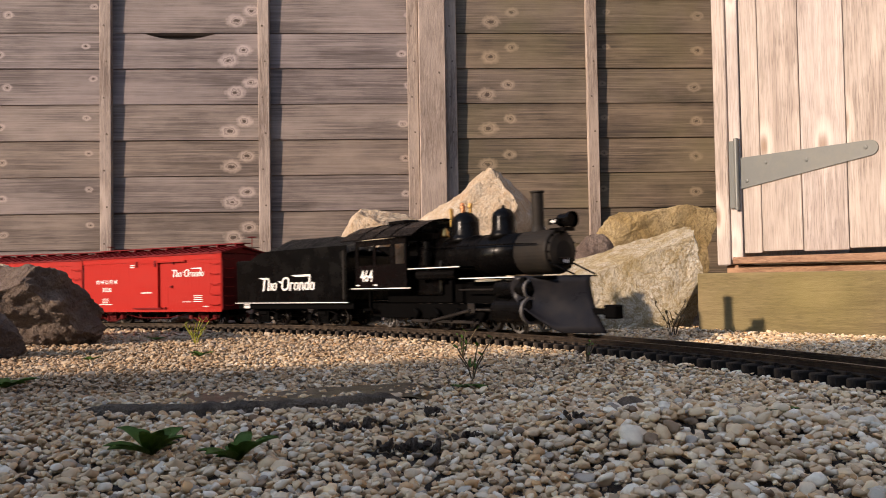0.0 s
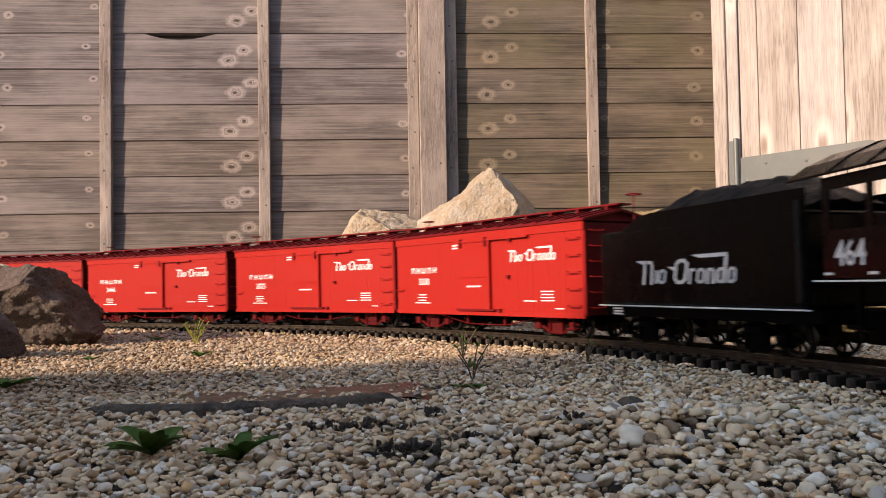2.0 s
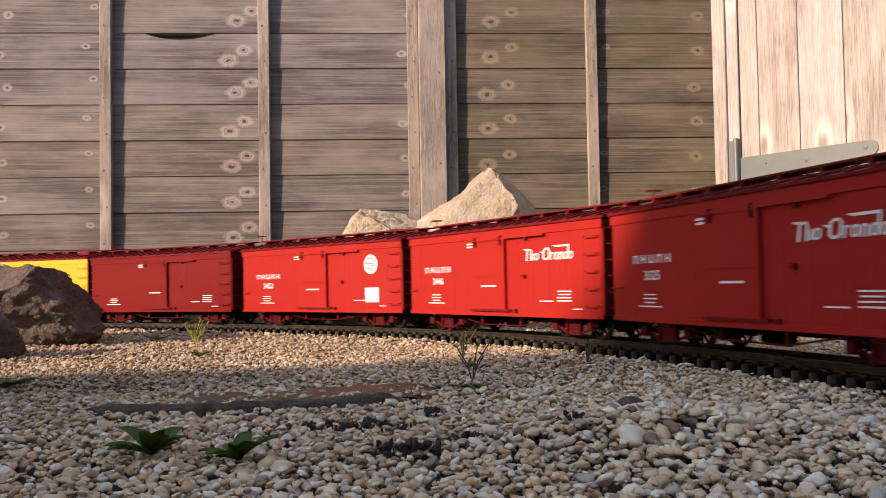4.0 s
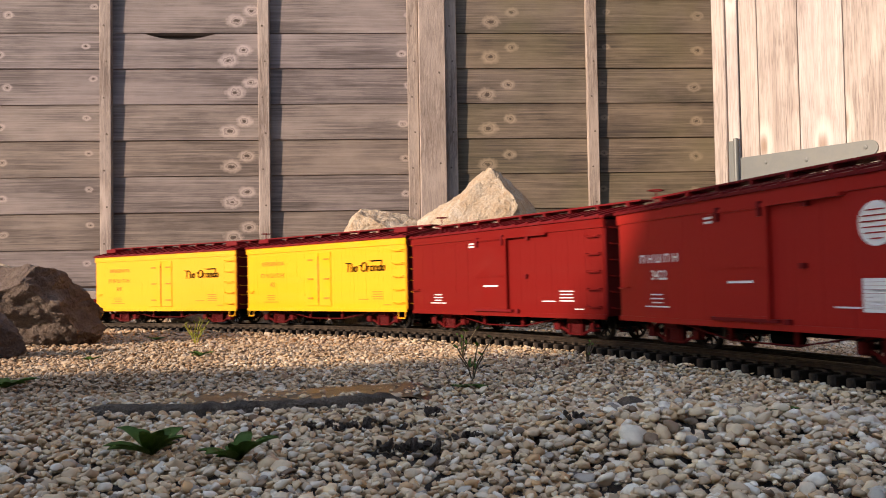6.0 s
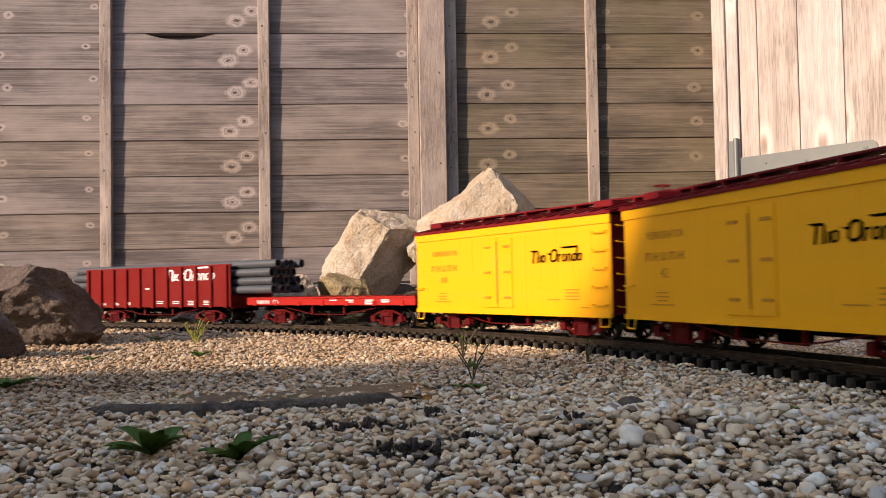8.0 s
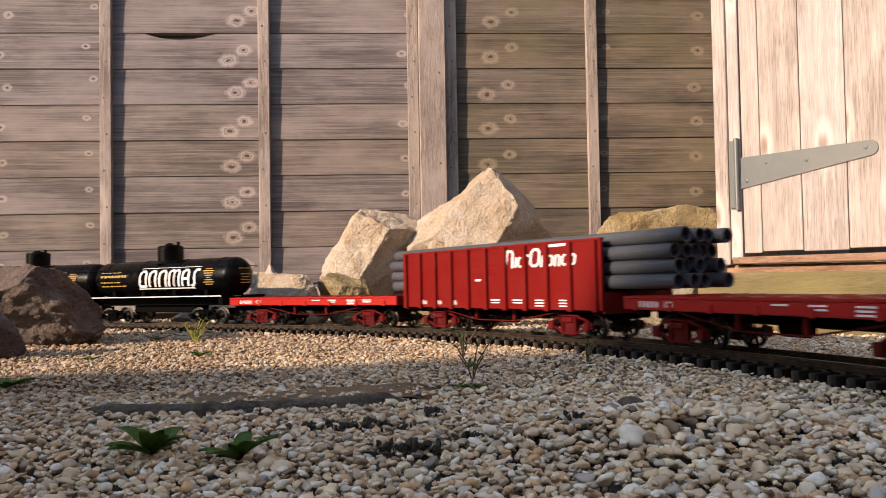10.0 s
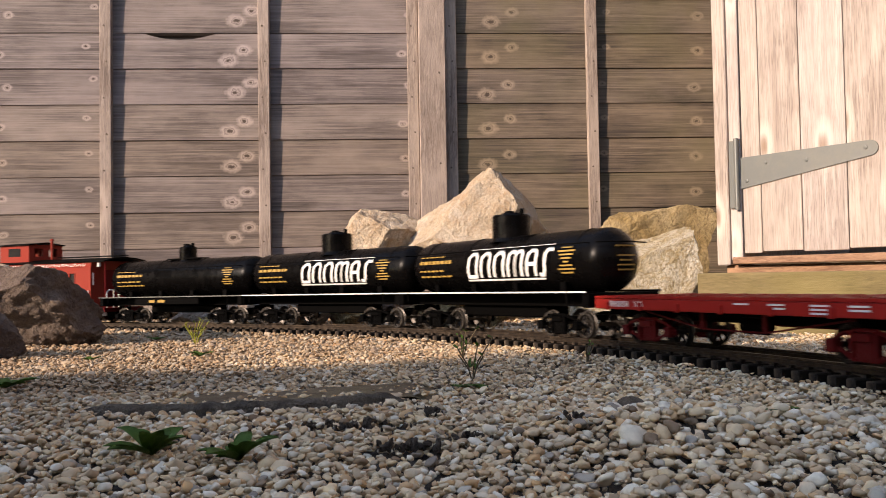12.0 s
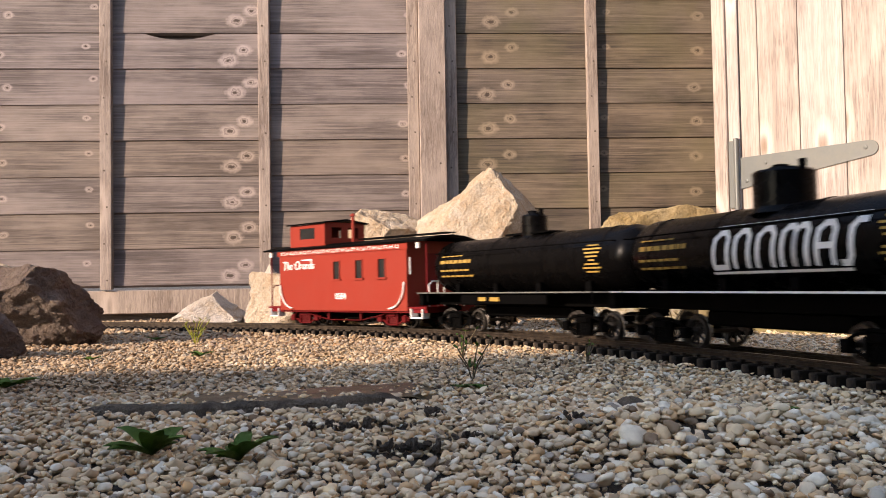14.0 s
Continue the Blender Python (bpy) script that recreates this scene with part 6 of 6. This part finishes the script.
for k, (x, y, spread, count) in enumerate(((-0.060, 0.535, 0.016, 46), (-0.022, 0.462, 0.009, 30), (0.014, 0.480, 0.006, 16), (-0.262, 0.412, 0.008, 22), (0.078, 0.500, 0.006, 12), (-0.010, 0.585, 0.008, 18))):
    soil_clump(x, y, spread, count, 40 + k)


def pot_shard():
    shard = B()
    n, ro, ri, long = 14, 0.0125, 0.0102, 0.022
    rows = []
    for i in range(n + 1):
        a = radians(38 + 104 * i / n)
        w = 0.0022 * noise.noise(Vector((i * 0.7, 0, 3)))
        rows.append([shard.verts.new(p) for p in ((-long / 2 + w, ro * math.cos(a), ro * math.sin(a)), (long / 2 - w, ro * math.cos(a), ro * math.sin(a)), (long / 2 - w, ri * math.cos(a), ri * math.sin(a)), (-long / 2 + w, ri * math.cos(a), ri * math.sin(a)))])
    for p, q in zip(rows, rows[1:]):
        for k in range(4):
            shard.faces.new((p[k], p[(k + 1) % 4], q[(k + 1) % 4], q[k]))
    shard.faces.new(rows[0][::-1])
    shard.faces.new(rows[-1])
    bmesh.ops.recalc_face_normals(shard, faces=shard.faces)
    at = Matrix.Translation((0.121, 0.556, ground_z(0.121, 0.556) - 0.0045)) @ Euler((radians(8), radians(-14), radians(72))).to_matrix().to_4x4()
    tagged(part("pot_shard", shard, SLAB_STONE, at=at), "curved grey-brown broken pot shard in the gravel", "shard")


pot_shard()


# ---- motion of the train ----
def motions():
    times = [i * 0.2 for i in range(71)]
    fine = [i / 30 for i in range(421)]
    for thing, s0, pin, trucks in TRAIN:
        rows = []
        yaw = []
        for t in times:
            s = s0 + rolled(t)
            a, ta = on_track(s - pin)
            b, tb = on_track(s + pin)
            mid = (a + b) / 2
            d = b - a
            h = math.atan2(d.y, d.x)
            rows.append((t, Matrix.Translation(mid) @ Matrix.Rotation(h, 4, "Z") @ Matrix.Rotation(-math.atan2(d.z, d.xy.length), 4, "Y")))
            yaw.append((ta - h, tb - h))
        walk(thing, rows)
        for k, (tr, sets) in enumerate(trucks):
            if tr is not None:
                base = tr.matrix_basis.translation.copy()
                walk(tr, [(t, Matrix.Translation(base) @ Matrix.Rotation(y[k], 4, "Z")) for t, y in zip(times, yaw)])
            for ob, r, x in sets:
                walk(ob, [(t, Matrix.Translation((x, 0, r)) @ Matrix.Rotation((rolled(t) + 3.6) / r, 4, "Y")) for t in fine])


# ---- gravel: rounded pebbles, the nearest as pieces of their own ----
def pebble_shapes(count):
    shapes = []
    for k in range(count):
        bm = B()
        bmesh.ops.create_icosphere(bm, subdivisions=1 if 7 <= k < 14 else 2, radius=1.0)
        ax = Vector((1.0, random.uniform(0.60, 0.9), random.uniform(0.36, 0.58)))
        flats = [(Vector((random.uniform(-1, 1), random.uniform(-1, 1), random.uniform(-1, 1))).normalized(), random.uniform(0.55, 0.85)) for _ in range(5)]
        for v in bm.verts:
            p = v.co.copy()
            for d, h in flats:
                p -= d * max(0.0, p.dot(d) - h)
            q = 1 + 0.40 * noise.noise(p * 1.3 + Vector((k * 7.0, 0, 0))) + 0.30 * noise.noise(p * 2.3 + Vector((0, k * 5.0, 0)))
            v.co = Vector((p.x * ax.x, p.y * ax.y, p.z * ax.z)) * q
        me = bpy.data.meshes.new("pebble")
        bm.to_mesh(me)
        bm.free()
        me.polygons.foreach_set("use_smooth", [True] * len(me.polygons))
        shapes.append(me)
    return shapes


BARE = ((-0.045, 0.545, 0.016), (-0.020, 0.452, 0.014), (-0.27, 0.44, 0.012), (0.135, 0.478, 0.010), (0.06, 0.56, 0.010), (-0.215, 0.425, 0.010))   # spots where soil shows


def build_gravel():
    rng = random.Random(11)
    shapes = pebble_shapes(20)
    low = shapes[:14]
    fine = shapes[14:]
    for me in fine:
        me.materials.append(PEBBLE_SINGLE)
    verts, faces, count = [], [], 0
    arrays = []
    for me in low:
        v = np.array([tuple(a.co) for a in me.vertices])
        f = np.array([tuple(p.vertices) for p in me.polygons])
        arrays.append((v, f))
    singles = 0
    TXs, TYs = TX[::8], TY[::8]
    y = 0.30
    while y < 2.50:
        step = 0.0047 if y < 0.75 else (0.0055 if y < 1.25 else (0.0080 if y < 1.6 else 0.0125))
        x = -0.56 * y - 0.07
        while x < 0.60 * y + 0.07:
            px, py = x + rng.uniform(-0.5, 0.5) * step, y + rng.uniform(-0.5, 0.5) * step
            x += step
            spot = slab_spot(px, py)
            if spot == 1 or (spot == 2 and rng.random() < 0.78 + 0.7 * noise.noise(Vector((px * 30, py * 45, 7)))):
                continue
            if any(math.hypot((px - bx) / 1.6, py - by) < br * (1 + 0.5 * noise.noise(Vector((px * 60, py * 60, 0)))) for bx, by, br in BARE) and rng.random() < 0.75:
                continue
            if px > 0.47 and py > 1.5 - (px - 0.452) * 1.35 + 0.02:
                continue
            d = math.sqrt(np.min((TXs - px) ** 2 + (TYs - py) ** 2))
            size = 0.0027 * rng.lognormvariate(0, 0.30) * (1.0 if y < 0.75 else (1.1 if y < 1.25 else (1.5 if y < 1.6 else 2.3)))
            big = math.exp(-((px - 0.16) / 0.09) ** 2 - ((py - 0.5) / 0.06) ** 2)
            size *= 1 + 0.40 * big
            size = min(size, 0.0095)
            z = ground_z(px, py) + rng.uniform(-0.0020, 0.0045)
            if spot == 2:
                z = max(z, 0.0078)
            if d < 0.052:
                z -= 0.005
                size *= 0.8
            elif d < 0.085:
                z += 0.002
            m = Matrix.Translation((px, py, z)) @ Euler((rng.uniform(-0.5, 0.5), rng.uniform(-0.5, 0.5), rng.uniform(0, 6.28))).to_matrix().to_4x4() @ Matrix.Diagonal((size, size, size, 1))
            if 0.385 < py < 0.425 and abs(px) < 0.12 and singles < 300 and d > 0.1:
                piece("pebble", rng.choice(fine), None, ground, at=m)
                singles += 1
                continue
            v, f = arrays[rng.randrange(7) + (7 if py > 0.72 else 0)]
            mm = np.array(m)
            verts.append(v @ mm[:3, :3].T + mm[:3, 3])
            faces.append(f + count)
            count += len(v)
        y += step
    V, F = np.concatenate(verts), np.concatenate(faces)
    me = bpy.data.meshes.new("gravel")
    me.from_pydata(V.tolist(), [], F.tolist())
    me.polygons.foreach_set("use_smooth", (V[F[:, 0], 1] < 0.72).tolist())
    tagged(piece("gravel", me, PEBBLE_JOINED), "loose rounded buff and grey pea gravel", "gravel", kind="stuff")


build_gravel()
motions()
